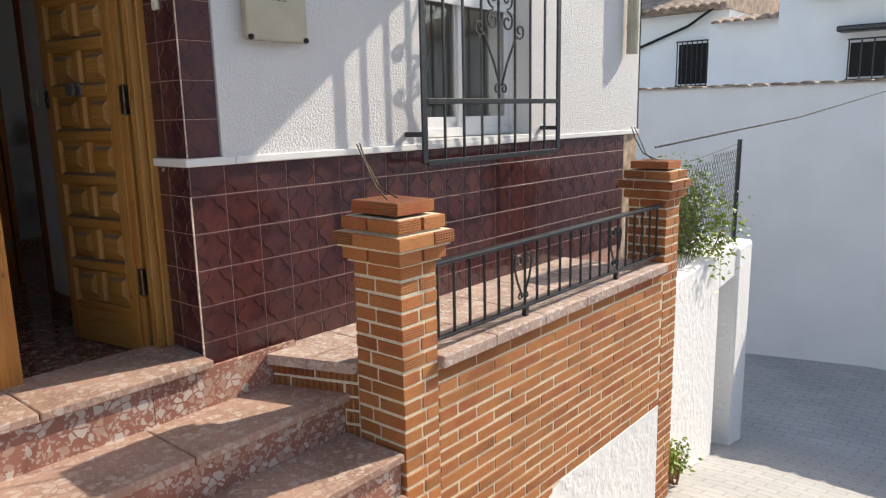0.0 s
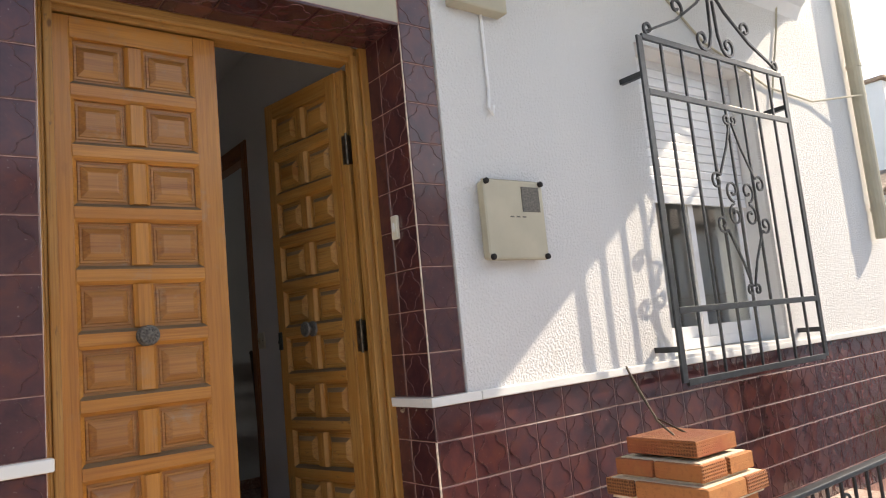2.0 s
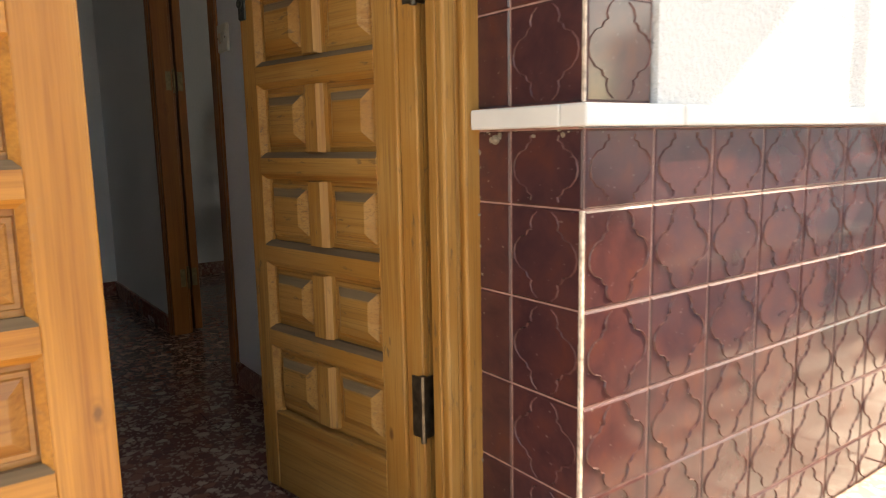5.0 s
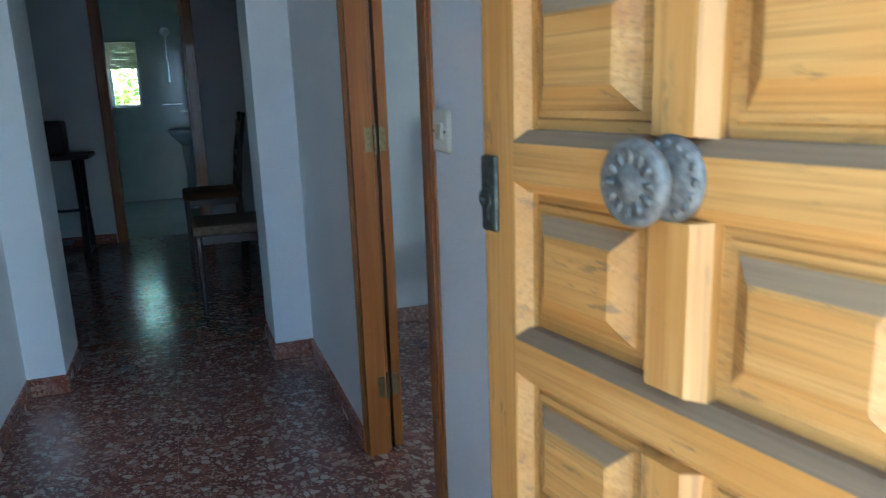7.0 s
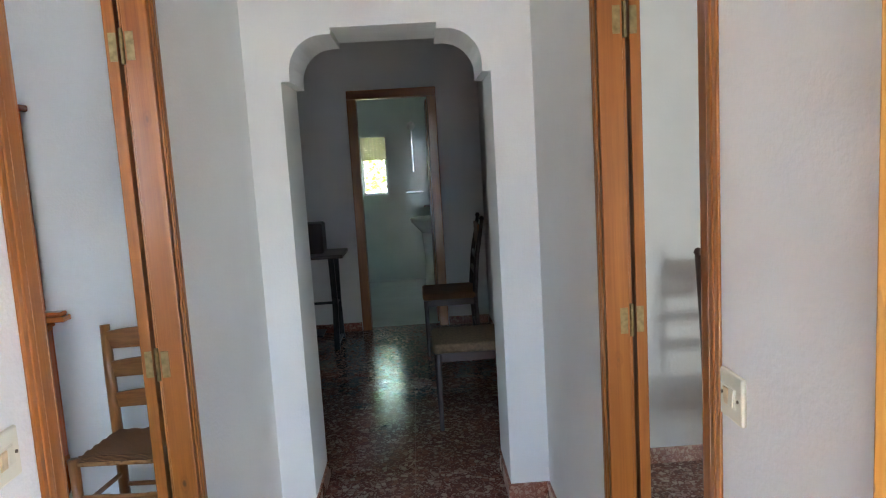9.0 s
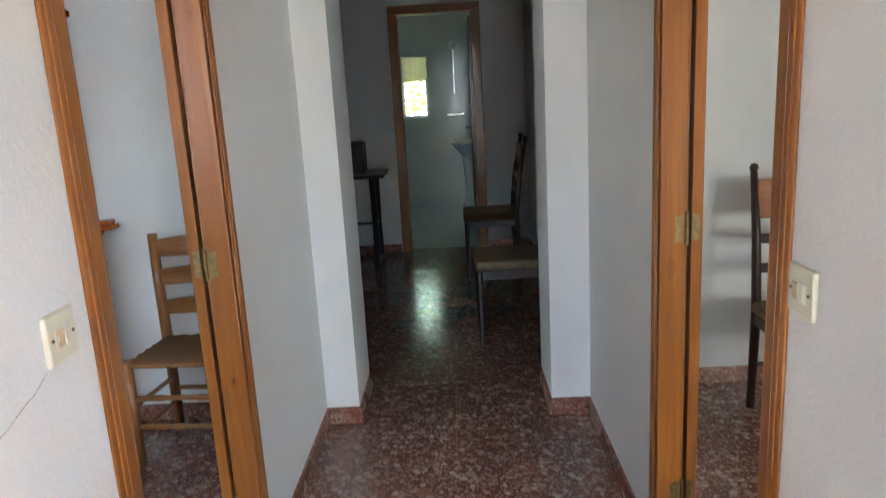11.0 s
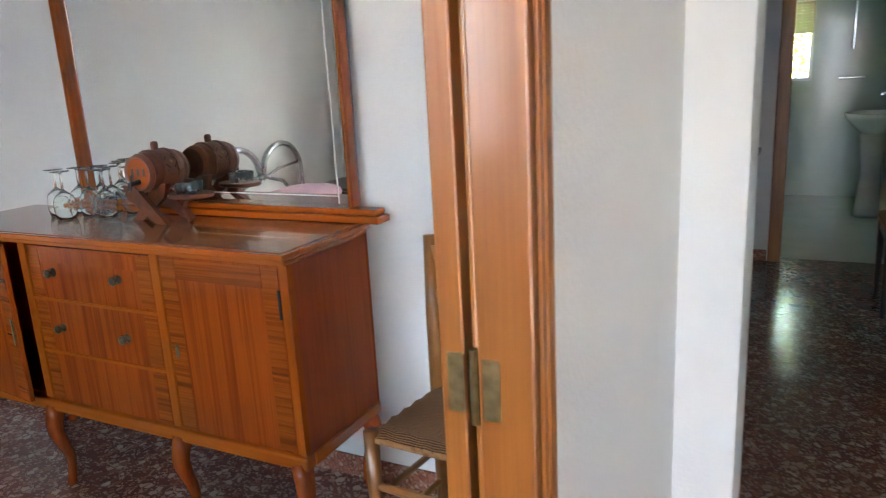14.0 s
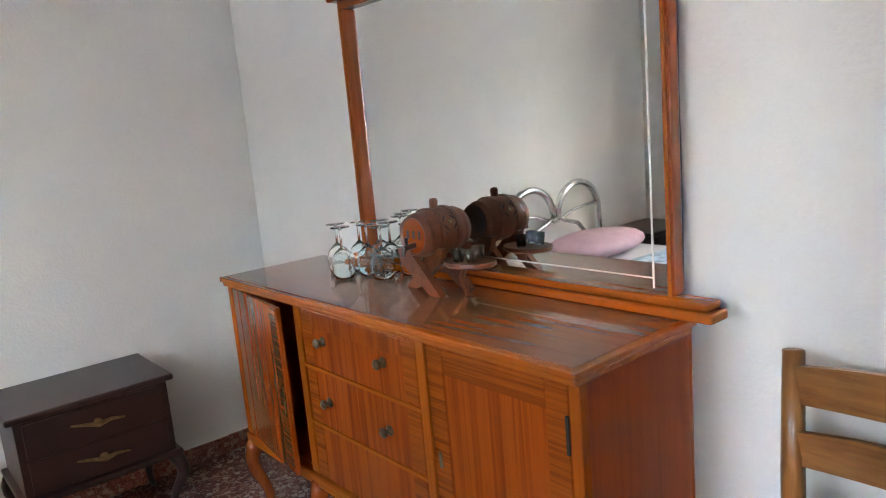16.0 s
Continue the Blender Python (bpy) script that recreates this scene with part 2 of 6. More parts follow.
M["side"].node_tree.nodes["Principled BSDF"].inputs["Specular IOR Level"].default_value = 0.25
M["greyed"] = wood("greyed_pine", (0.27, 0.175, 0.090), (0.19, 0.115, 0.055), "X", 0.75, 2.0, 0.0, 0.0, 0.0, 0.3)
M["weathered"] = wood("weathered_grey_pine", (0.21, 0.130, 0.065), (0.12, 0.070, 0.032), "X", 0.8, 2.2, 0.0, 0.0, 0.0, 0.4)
M["cask"] = wood("cask_wood", (0.21, 0.060, 0.025), (0.10, 0.028, 0.011), "Y", 0.4, 1.5, 0.0, 0.2)
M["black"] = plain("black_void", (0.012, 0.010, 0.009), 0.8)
M["iron"] = plain("painted_iron", (0.035, 0.038, 0.042), 0.32, 0.3, 0.3, 30, 0.1)
M["steel"] = plain("chromed_steel", (0.6, 0.62, 0.64), 0.18, 1.0)
M["bronze"] = plain("aged_bronze", (0.13, 0.10, 0.07), 0.42, 0.9, 0.4, 60, 0.2)
M["pewter"] = plain("aged_pewter", (0.125, 0.115, 0.10), 0.6, 0.4, 0.5, 160, 0.1)
M["brass"] = plain("brass", (0.30, 0.23, 0.12), 0.4, 1.0, 0.3, 60)
M["marble"] = plain("white_marble", (0.76, 0.75, 0.72), 0.35, 0, 0.08, 6)
M["plastic"] = plain("ivory_plastic", (0.72, 0.68, 0.55), 0.3, 0, 0.04)
M["yellowed"] = plain("yellowed_plastic", (0.66, 0.50, 0.30), 0.35, 0, 0.15, 60)
M["meter"] = plain("beige_plastic", (0.42, 0.385, 0.29), 0.5, 0, 0.08, 8)
M["pvc"] = plain("white_pvc", (0.78, 0.78, 0.78), 0.3, 0, 0.03)
M["mortar"] = plain("mortar", (0.72, 0.62, 0.46), 0.9, 0, 0.15, 60, 0.4)
M["crumb"] = plain("grey_brown_mortar", (0.24, 0.19, 0.145), 0.9, 0, 0.4, 150)
M["bead"] = plain("cream_corner_grout", (0.62, 0.50, 0.40), 0.7, 0, 0.45, 90)
M["grout"] = plain("grout", (0.33, 0.185, 0.155), 0.9, 0, 0.3, 40)


for name in ("varnish", "stripe", "cross", "side", "mahogX", "mahogY", "mahogZ", "edgeX", "edgeY", "edgeZ"):
    for nd in M[name].node_tree.nodes:
        if nd.type == "BUMP":
            nd.inputs["Strength"].default_value = 0.03


def brick_mat():
    k = Mat("perforated_brick", 0.85)
    rnd = k.t.nodes.new("ShaderNodeObjectInfo").outputs["Random"]
    c = k.ramp(rnd, [(0.0, (0.42, 0.130, 0.042)), (0.35, (0.46, 0.175, 0.058)), (0.7, (0.40, 0.138, 0.045)), (1.0, (0.33, 0.080, 0.032))])
    p = k.world_co()
    c = k.mix(k.ramp(k.noise(9.0, 4, p), [(0.35, (0, 0, 0)), (0.7, (0.6, 0.6, 0.6))]), c, (0.48, 0.215, 0.068))
    c = k.mix(k.ramp(k.noise(70.0, 3, p), [(0.5, (0, 0, 0)), (0.8, (0.5, 0.5, 0.5))]), c, (0.20, 0.07, 0.03))
    v = k.node("ShaderNodeTexVoronoi", Scale=105.07, Randomness=0.05)
    k.link(p, v.inputs["Vector"])
    # dots darkened in the colour for the shade in the dents, besides the bump
    c = k.mix(k.ramp(v.outputs["Distance"], [(0.22, (0.9, 0.9, 0.9)), (0.46, (0, 0, 0))]), c, (0.11, 0.030, 0.010))
    k.color(c)
    k.bump(k.ramp(v.outputs["Distance"], [(0.25, (0, 0, 0)), (0.5, (1, 1, 1))]), 1.0, 0.007)
    return k.m


M["brick"] = brick_mat()


def tile_mat(name, c1, c2, c3):
    k = Mat(name, 0.16)
    rnd = k.t.nodes.new("ShaderNodeObjectInfo").outputs["Random"]
    p = k.world_co()
    n = k.noise(13.0, 4, p, 0.6, 0.4)
    c = k.ramp(n, [(0.3, c1), (0.52, c2), (0.75, c3)])
    c = k.mix(1.0, c, k.ramp(rnd, [(0, (0.75, 0.75, 0.8)), (1, (1, 1, 1))]), "MULTIPLY")
    c = k.mix(k.ramp(k.noise(120.0, 2, p), [(0.70, (0, 0, 0)), (0.76, (0.4, 0.4, 0.4))]), c, (0.35, 0.28, 0.25))
    k.color(c)
    k.rough(k.ramp(k.noise(7.0, 5, p), [(0.3, (0.08,) * 3), (0.7, (0.2,) * 3)]))
    return k.m


M["tile"] = tile_mat("purple_glazed_tile", (0.055, 0.023, 0.027), (0.092, 0.033, 0.033), (0.130, 0.042, 0.030))
M["ridge"] = plain("tile_relief_glaze", (0.13, 0.060, 0.055), 0.2, 0, 0.4, 50)
M["bath_tile"] = plain("pale_green_tile", (0.62, 0.68, 0.62), 0.12, 0, 0.05, 4)
M["rush"] = None


def rush_mat():
    k = Mat("woven_rush", 0.75)
    w = k.node("ShaderNodeTexWave", Scale=55.0, Distortion=2.5, Detail=2.0)
    k.link(k.co, w.inputs["Vector"])
    k.color(k.ramp(w.outputs["Fac"], [(0.2, (0.08, 0.030, 0.010)), (0.6, (0.25, 0.105, 0.035)), (0.9, (0.36, 0.170, 0.060))]))
    k.bump(w.outputs["Fac"], 0.9, 0.006)
    return k.m


M["rush"] = rush_mat()
M["cushion"] = plain("beige_upholstery", (0.20, 0.14, 0.09), 0.9, 0, 0.25, 60, 0.3)


def glass_mat(name, c=(1, 1, 1), rough=0.0):
    k = Mat(name, rough)
    k.b.inputs["Transmission Weight"].default_value = 1.0
    k.b.inputs["IOR"].default_value = 1.45
    k.color(c)
    return k.m


M["glass"] = glass_mat("clear_glass", (0.97, 0.99, 0.98))
M["mirror"] = plain("mirror_silver", (0.86, 0.87, 0.86), 0.015, 1.0, 0.0)


# ---- building tools ----
def box(bm, x0, x1, y0, y1, z0, z1, bevel=0.0, mat=0):
    r = bmesh.ops.create_cube(bm, size=1.0, matrix=Matrix.Translation(((x0 + x1) / 2, (y0 + y1) / 2, (z0 + z1) / 2)) @ Matrix.Diagonal((abs(x1 - x0), abs(y1 - y0), abs(z1 - z0), 1)))
    vs = r["verts"]
    fs = {f for v in vs for f in v.link_faces}
    for f in fs:
        f.material_index = mat
    if bevel:
        es = list({e for v in vs for e in v.link_edges})
        bmesh.ops.bevel(bm, geom=es, offset=bevel, segments=2, affect="EDGES", profile=0.5)
    return bm


def boxm(*a, bevel=0.0):
    return box(bmesh.new(), *a, bevel=bevel)


def link_mesh(name, bm, mats, smooth=False):
    me = bpy.data.meshes.new(name)
    bmesh.ops.recalc_face_normals(bm, faces=bm.faces[:])
    if smooth:
        for f in bm.faces:
            f.smooth = True
    bm.to_mesh(me)
    bm.free()
    for m in mats if isinstance(mats, (list, tuple)) else [mats]:
        me.materials.append(m)
    return me


def part(name, bm, material, parent, label="", smooth=False):
    ob = new(name, link_mesh(name, bm, material, smooth))
    ob.parent = parent
    if label:
        ob["label"] = label
    return ob


def shared(name, me, parent, m=None):
    ob = new(name, me)
    ob.parent = parent
    if m is not None:
        ob.matrix_basis = m
    return ob


def thing(name, m, label, category, group=""):
    ob = new(name)
    ob.empty_display_size = 0.1
    ob.matrix_basis = m
    return tagged(ob, label, category, group)


def setting(name, bm, material, label, category, smooth=False):
    ob = new(name, link_mesh(name, bm, material, smooth))
    return tagged(ob, label, category, kind="structure")


def tube(bm, pts, r, n=6, closed=False):
    """A round or square bar along a line of points."""
    pts = [Vector(p) for p in pts]
    rings = []
    up = None
    for i, p in enumerate(pts):
        a = pts[max(i - 1, 0)]
        b = pts[min(i + 1, len(pts) - 1)]
        d = (b - a).normalized()
        if up is None:
            up = Vector((0, 0, 1)) if abs(d.z) < 0.9 else Vector((1, 0, 0))
        s = d.cross(up).normalized()
        up = s.cross(d).normalized()
        rr = r[i] if isinstance(r, (list, tuple)) else r
        rings.append([bm.verts.new(p + rr * (math.cos(2 * math.pi * (j + 0.5) / n) * s + math.sin(2 * math.pi * (j + 0.5) / n) * up)) for j in range(n)])
    for a, b in zip(rings, rings[1:]):
        for j in range(n):
            bm.faces.new((a[j], a[(j + 1) % n], b[(j + 1) % n], b[j]))
    bm.faces.new(rings[0][::-1])
    bm.faces.new(rings[-1])
    return bm


def lathe(bm, prof, n=20, m=Matrix.Identity(4)):
    """Turns a profile of (radius, height) round the z axis of m."""
    rings = []
    for r, z in prof:
        if r < 1e-5:
            rings.append([bm.verts.new(m @ Vector((0, 0, z)))])
        else:
            rings.append([bm.verts.new(m @ Vector((r * math.cos(2 * math.pi * j / n), r * math.sin(2 * math.pi * j / n), z))) for j in range(n)])
    for a, b in zip(rings, rings[1:]):
        for j in range(n):
            k = (j + 1) % n
            if len(a) == 1 and len(b) == 1:
                continue
            if len(a) == 1:
                bm.faces.new((a[0], b[k], b[j]))
            elif len(b) == 1:
                bm.faces.new((a[j], a[k], b[0]))
            else:
                bm.faces.new((a[j], a[k], b[k], b[j]))
    return bm


def prism(bm, outline, depth, m=Matrix.Identity(4)):
    """Pushes a flat outline (x, y) up by depth."""
    lo = [bm.verts.new(m @ Vector((x, y, 0))) for x, y in outline]
    hi = [bm.verts.new(m @ Vector((x, y, depth))) for x, y in outline]
    n = len(outline)
    bm.faces.new(lo[::-1])
    bm.faces.new(hi)
    for i in range(n):
        j = (i + 1) % n
        bm.faces.new((lo[i], lo[j], hi[j], hi[i]))
    return bm


def arc(cx, cy, r, a0, a1, n=10):
    return [(cx + r * math.cos(radians(a0 + (a1 - a0) * i / n)), cy + r * math.sin(radians(a0 + (a1 - a0) * i / n))) for i in range(n + 1)]


def spiral(cx, cy, r0, r1, a0, a1, n=16):
    out = []
    for i in range(n + 1):
        f = i / n
        r, a = r0 + (r1 - r0) * f, radians(a0 + (a1 - a0) * f)
        out.append((cx + r * math.cos(a), cy + r * math.sin(a)))
    return out

# ---- plan ----
FX = -1.16          # tiled face of the facade
SX = -1.152         # rendered face of the facade
IX = -1.48          # inside of the facade
YL, YR = 3.488, 4.635   # hall walls
DL, DR = 3.49, 4.607    # entrance reveal
LROOM_X, RROOM_X = -4.53, -4.67
ARCH_X, ARCH_B = -4.41, -4.79
BACK_X = -7.76
CEIL = 2.55
PT = 0.066          # thickness of the hall partitions


def street(y):
    return -0.55 - 0.255 * (y - 3.18) if y < 11.0 else -2.544


# ---- ground ----
def ground_sheet():
    bm = bmesh.new()
    ys = [-60.0, -20.0, -6.0] + [i * 0.5 for i in range(-8, 24)] + [16.0, 30.0, 90.0]
    xs = [-80.0, -30.0, -10.6, -0.3, 0.5, 2.0, 4.0, 8.0, 30.0, 80.0]
    grid = [[bm.verts.new((x, y, (street(max(y, -6.0))) - (0.0 if x > -0.5 else 0.9))) for x in xs] for y in ys]
    for a, b in zip(grid, grid[1:]):
        for i in range(len(xs) - 1):
            bm.faces.new((a[i], a[i + 1], b[i + 1], b[i]))
    k = Mat("pale_concrete_paving", 0.85)
    p = k.world_co()
    br = k.t.nodes.new("ShaderNodeTexBrick")
    for nm, v in (("Scale", 1.0), ("Mortar Size", 0.008), ("Brick Width", 0.24), ("Row Height", 0.12)):
        br.inputs[nm].default_value = v
    br.inputs["Color1"].default_value = (0.42, 0.41, 0.40, 1)
    br.inputs["Color2"].default_value = (0.36, 0.35, 0.34, 1)
    br.inputs["Mortar"].default_value = (0.25, 0.24, 0.23, 1)
    k.link(p, br.inputs["Vector"])
    k.color(k.mix(0.4, br.outputs["Color"], k.ramp(k.noise(1.5, 5, p), [(0.3, (0.28, 0.28, 0.28)), (0.7, (0.48, 0.47, 0.46))])))
    k.bump(k.noise(30, 4, p), 0.3, 0.01)
    return setting("ground", bm, k.m, "pale grey paved street sloping downhill beside the house", "street")


ground_sheet()

# ---- house: walls, floors, ceilings ----
bm = bmesh.new()
for y0, y1, z0, z1 in ((-3.0, 1.75, -2.0, 3.4), (1.75, 2.7, -2.0, 0.95), (1.75, 2.7, 2.1, 3.4), (2.7, DL, -2.0, 3.4), (DL, DR, -2.0, -0.03), (DL, DR, 2.108, 3.4), (DR + 0.0125, 8.20, -2.4, 0.80)):
    box(bm, IX, FX - 0.011, y0, y1, z0, z1)
box(bm, IX, FX - 0.011, DR + 0.0125, 5.93, 0.80, 3.4)
box(bm, IX, FX - 0.011, 5.93, 6.93, 2.28, 3.4)
box(bm, IX, FX - 0.011, 6.93, 8.40, 0.80, 3.4)
setting("wall_facade", bm, M["plaster"], "thick white house wall facing the street", "wall")
bm = bmesh.new()
for y0, y1, z0, z1 in ((4.752, 5.93, 0.80, 3.4), (5.93, 6.93, 2.28, 3.4), (6.93, 8.42, 0.80, 3.4), (DL, 4.752, 2.25, 3.4), (-3.0, 1.75, 0.812, 3.4), (1.75, 2.7, 0.812, 0.95), (1.75, 2.7, 2.1, 3.4), (2.7, DL - 0.15, 0.812, 3.4)):
    box(bm, FX - 0.011, SX, y0, y1, z0, z1)
box(bm, IX, SX, 8.40, 8.42, 0.80, 3.4)
setting("wall_render", bm, M["stucco"], "rough white stucco coat over the facade", "wall render")
setting("corner_stones", boxm(IX, FX - 0.001, 8.20, 8.43, -2.4, 0.778, bevel=0.01), plain("rough_ochre_stone", (0.42, 0.31, 0.22), 0.9, 0, 0.45, 14, 0.6), "rough ochre rubble at the foot of the house corner", "wall")
bm = boxm(FX - 0.05, FX - 0.005, DL, 4.61, 2.108, 2.25)
setting("lintel", bm, M["meter"], "cracked beige plaster lintel over the entrance", "lintel")

for nm, y0, y1, x0, x1, lab in (("floor_hall", YL, YR, ARCH_B, IX, "hall"), ("floor_left_room", 0.2, YL, LROOM_X - 0.2, IX, "bedroom"), ("floor_right_room", YR, 8.2, RROOM_X - 0.12, IX, "side room"), ("floor_back_room", 1.2, 4.95, BACK_X - 0.1, ARCH_B, "back room")):
    setting(nm, boxm(x0, x1, y0, y1, -0.10, -0.006), M["grout"], "bed of the terrazzo floor of the " + lab, "floor")

# hall side walls with a doorway each
DOOR_X0, DOOR_X1 = -3.44, -2.665   # rough opening
for nm, y0, y1 in (("wall_hall_left", YL - PT, YL), ("wall_hall_right", YR, YR + PT)):
    bm = bmesh.new()
    box(bm, DOOR_X1, IX, y0, y1, 0, CEIL)
    box(bm, ARCH_X, DOOR_X0, y0, y1, 0, CEIL)
    box(bm, DOOR_X0, DOOR_X1, y0, y1, 2.08, CEIL)
    setting(nm, bm, M["plaster"], "white textured plaster wall of the hall with a doorway", "wall")


def arch_wall():
    bm = bmesh.new()
    box(bm, ARCH_B, ARCH_X, YL - PT, 3.63, 0, CEIL)
    box(bm, ARCH_B, LROOM_X - 0.12, 1.2, YL - PT, 0, CEIL)
    box(bm, ARCH_B, ARCH_X, 4.468, YR + PT, 0, CEIL)
    right = [(4.468, 1.82), (4.433, 1.82), (4.433, 1.855)] + arc(4.293, 1.855, 0.14, 0, 90, 8) + [(4.293, 1.995), (4.26, 1.995), (4.26, 2.02)]
    left = [(2 * 4.049 - y, z) for y, z in reversed(right)]
    outline = [(4.468, CEIL)] + right + left + [(3.63, CEIL)]
    # outline in y and z, pushed along x
    m = Matrix(((0, 0, 1, ARCH_B), (1, 0, 0, 0), (0, 1, 0, 0), (0, 0, 0, 1)))
    prism(bm, outline, ARCH_X - ARCH_B, m)
    return setting("wall_arch", bm, M["plaster"], "white plaster wall with a corbelled archway", "arch")


arch_wall()
setting("wall_left_room_end", boxm(LROOM_X - 0.12, LROOM_X, 0.3, YL - PT, 0, CEIL), M["plaster"], "white plaster wall behind the sideboard", "wall")
setting("wall_left_room_side", boxm(LROOM_X - 0.12, IX, 0.32, 0.44, 0, CEIL), M["plaster"], "white plaster side wall of the bedroom", "wall")
setting("wall_right_room_end", boxm(RROOM_X - 0.1, RROOM_X, YR + PT, 7.9, 0, CEIL), M["plaster"], "white plaster end wall of the side room", "wall")
setting("wall_right_room_side", boxm(RROOM_X - 0.1, IX, 7.9, 8.02, 0, CEIL), M["plaster"], "white plaster side wall of the side room", "wall")
bm = bmesh.new()
box(bm, BACK_X - 0.1, BACK_X, 1.2, 3.63, 0, CEIL)
box(bm, BACK_X - 0.1, BACK_X, 4.31, 4.9, 0, CEIL)
box(bm, BACK_X - 0.1, BACK_X, 3.63, 4.31, 2.06, CEIL)
setting("wall_back", bm, M["plaster"], "white plaster wall with the bathroom doorway", "wall")
setting("wall_back_right", boxm(BACK_X, ARCH_B, 4.72, 4.84, 0, CEIL), M["plaster"], "white plaster side wall of the back room", "wall")
setting("wall_back_left", boxm(BACK_X, ARCH_B, 1.2, 1.32, 0, CEIL), M["plaster"], "white plaster far side wall of the back room", "wall")
# bathroom shell
BX = -10.35
bm = bmesh.new()
WY0, WY1, WZ0, WZ1 = 3.48, 3.80, 1.08, 1.80
box(bm, BX - 0.15, BX, 2.9, WY0, 0, CEIL)
box(bm, BX - 0.15, BX, WY1, 4.9, 0, CEIL)
box(bm, BX - 0.15, BX, WY0, WY1, 0, WZ0)
box(bm, BX - 0.15, BX, WY0, WY1, WZ1, CEIL)
setting("wall_bathroom_end", bm, M["bath_tile"], "pale green tiled bathroom wall with a small window", "wall")
bm = bmesh.new()
box(bm, BX, BACK_X - 0.1, 2.9, 3.0, 0, CEIL)
box(bm, BX, BACK_X - 0.1, 4.5, 4.6, 0, CEIL)
setting("wall_bathroom_sides", bm, M["bath_tile"], "pale green tiled bathroom side walls", "wall")
setting("floor_bathroom", boxm(BX - 0.15, BACK_X - 0.1, 2.9, 4.6, -0.1, -0.002), M["bath_tile"], "pale green tiled bathroom floor", "floor")
bm = bmesh.new()
box(bm, LROOM_X - 0.2, IX, 0.2, 8.2, CEIL, CEIL + 0.15)
box(bm, BX - 0.2, LROOM_X - 0.2, 1.1, 8.2, CEIL, CEIL + 0.15)
setting("ceiling", bm, M["ceiling"], "flat white painted ceiling of the house", "ceiling")
bm = bmesh.new()
box(bm, FX - 0.011, -0.30, -3.0, 7.60, 2.86, 3.04)
prism(bm, [(SX, 2.86), (SX, 2.72), (SX + 0.04, 2.79), (SX + 0.12, 2.86)], 4.4, Matrix(((1, 0, 0, 0), (0, 0, -1, 7.60), (0, 1, 0, 0), (0, 0, 0, 1))))
setting("balcony_slab", bm, M["farwash"], "white rendered balcony slab over the entrance", "balcony")


# baseboards
def baseboards():
    t, h = 0.012, 0.075
    runs = [(DOOR_X1 + 0.01, IX, YL, YL + t), (ARCH_X, DOOR_X0 - 0.01, YL, YL + t), (DOOR_X1 + 0.01, IX, YR - t, YR), (ARCH_X, DOOR_X0 - 0.01, YR - t, YR),
            (ARCH_X, ARCH_X + t, YL + t, 3.63 + t), (ARCH_X, ARCH_X + t, 4.468 - t, YR - t), (ARCH_B, ARCH_X, 3.63, 3.63 + t), (ARCH_B, ARCH_X, 4.468 - t, 4.468),
            (LROOM_X, LROOM_X + t, 0.44, YL - PT), (LROOM_X + t, IX, 0.44, 0.44 + t), (RROOM_X, RROOM_X + t, YR + PT, 7.9), (BACK_X, BACK_X + t, 1.32, 3.58), (BACK_X, BACK_X + t, 4.36, 4.72), (BACK_X + t, ARCH_B, 4.72 - t, 4.72),
            (LROOM_X + t, DOOR_X0 - 0.02, YL - PT - t, YL - PT)]
    for a, b, c, d in runs:
        setting("baseboard", boxm(a, b, c, d, 0.0, h, bevel=0.002), M["baseboard"], "reddish terrazzo skirting along a white wall", "baseboard")


baseboards()

# steps and terrace
STEP_Y0, STEP_Y1 = 2.6, 5.02


def steps():
    root = tagged(new("front_steps"), "reddish terrazzo front steps with large pale chips and worn edges", "steps")
    spec = [(-1.165, -1.115, 0.035), (-1.115, -0.80, -0.16), (-0.80, -0.50, -0.335), (-0.50, -0.20, -0.51), (-0.20, 0.10, -0.685)]
    for i, (xb, xf, zt) in enumerate(spec):
        y1 = 4.605 if i == 0 else STEP_Y1
        x0 = IX if i == 0 else xb - 0.02
        zb = spec[i + 1][2] if i + 1 < len(spec) else zt - 0.4
        # tread slabs
        cuts = [STEP_Y0, 3.28, 3.97, y1] if i % 2 == 0 else [STEP_Y0, 3.62, 4.32, y1]
        for a, b in zip(cuts, cuts[1:]):
            if i == 0:
                a = max(a, DL + 0.002)
            part("tread_slab", boxm(x0, xf + 0.025, a + 0.002, b - 0.002, zt - 0.035, zt, bevel=0.006), M["step_tread"], root)
        cuts = [STEP_Y0, 3.05, 3.80, 4.36, STEP_Y1] if i % 2 == 0 else [STEP_Y0, 3.4, 4.05, STEP_Y1]
        for a, b in zip(cuts, cuts[1:]):
            part("riser_slab", boxm(xf - 0.02, xf, a + 0.0015, b - 0.0015, zb - 0.02, zt - 0.035), M["step_terrazzo"], root)
        part("step_core", boxm(FX - 0.005 if i == 0 else xb - 0.02, xf - 0.02, STEP_Y0, STEP_Y1, -1.6, zt - 0.036 if i else -0.03), M["mortar"], root)
    return root


steps()


SIDE_A, SIDE_B = (-1.16, 4.875), (-0.735, 5.03)    # skewed end of the terrace


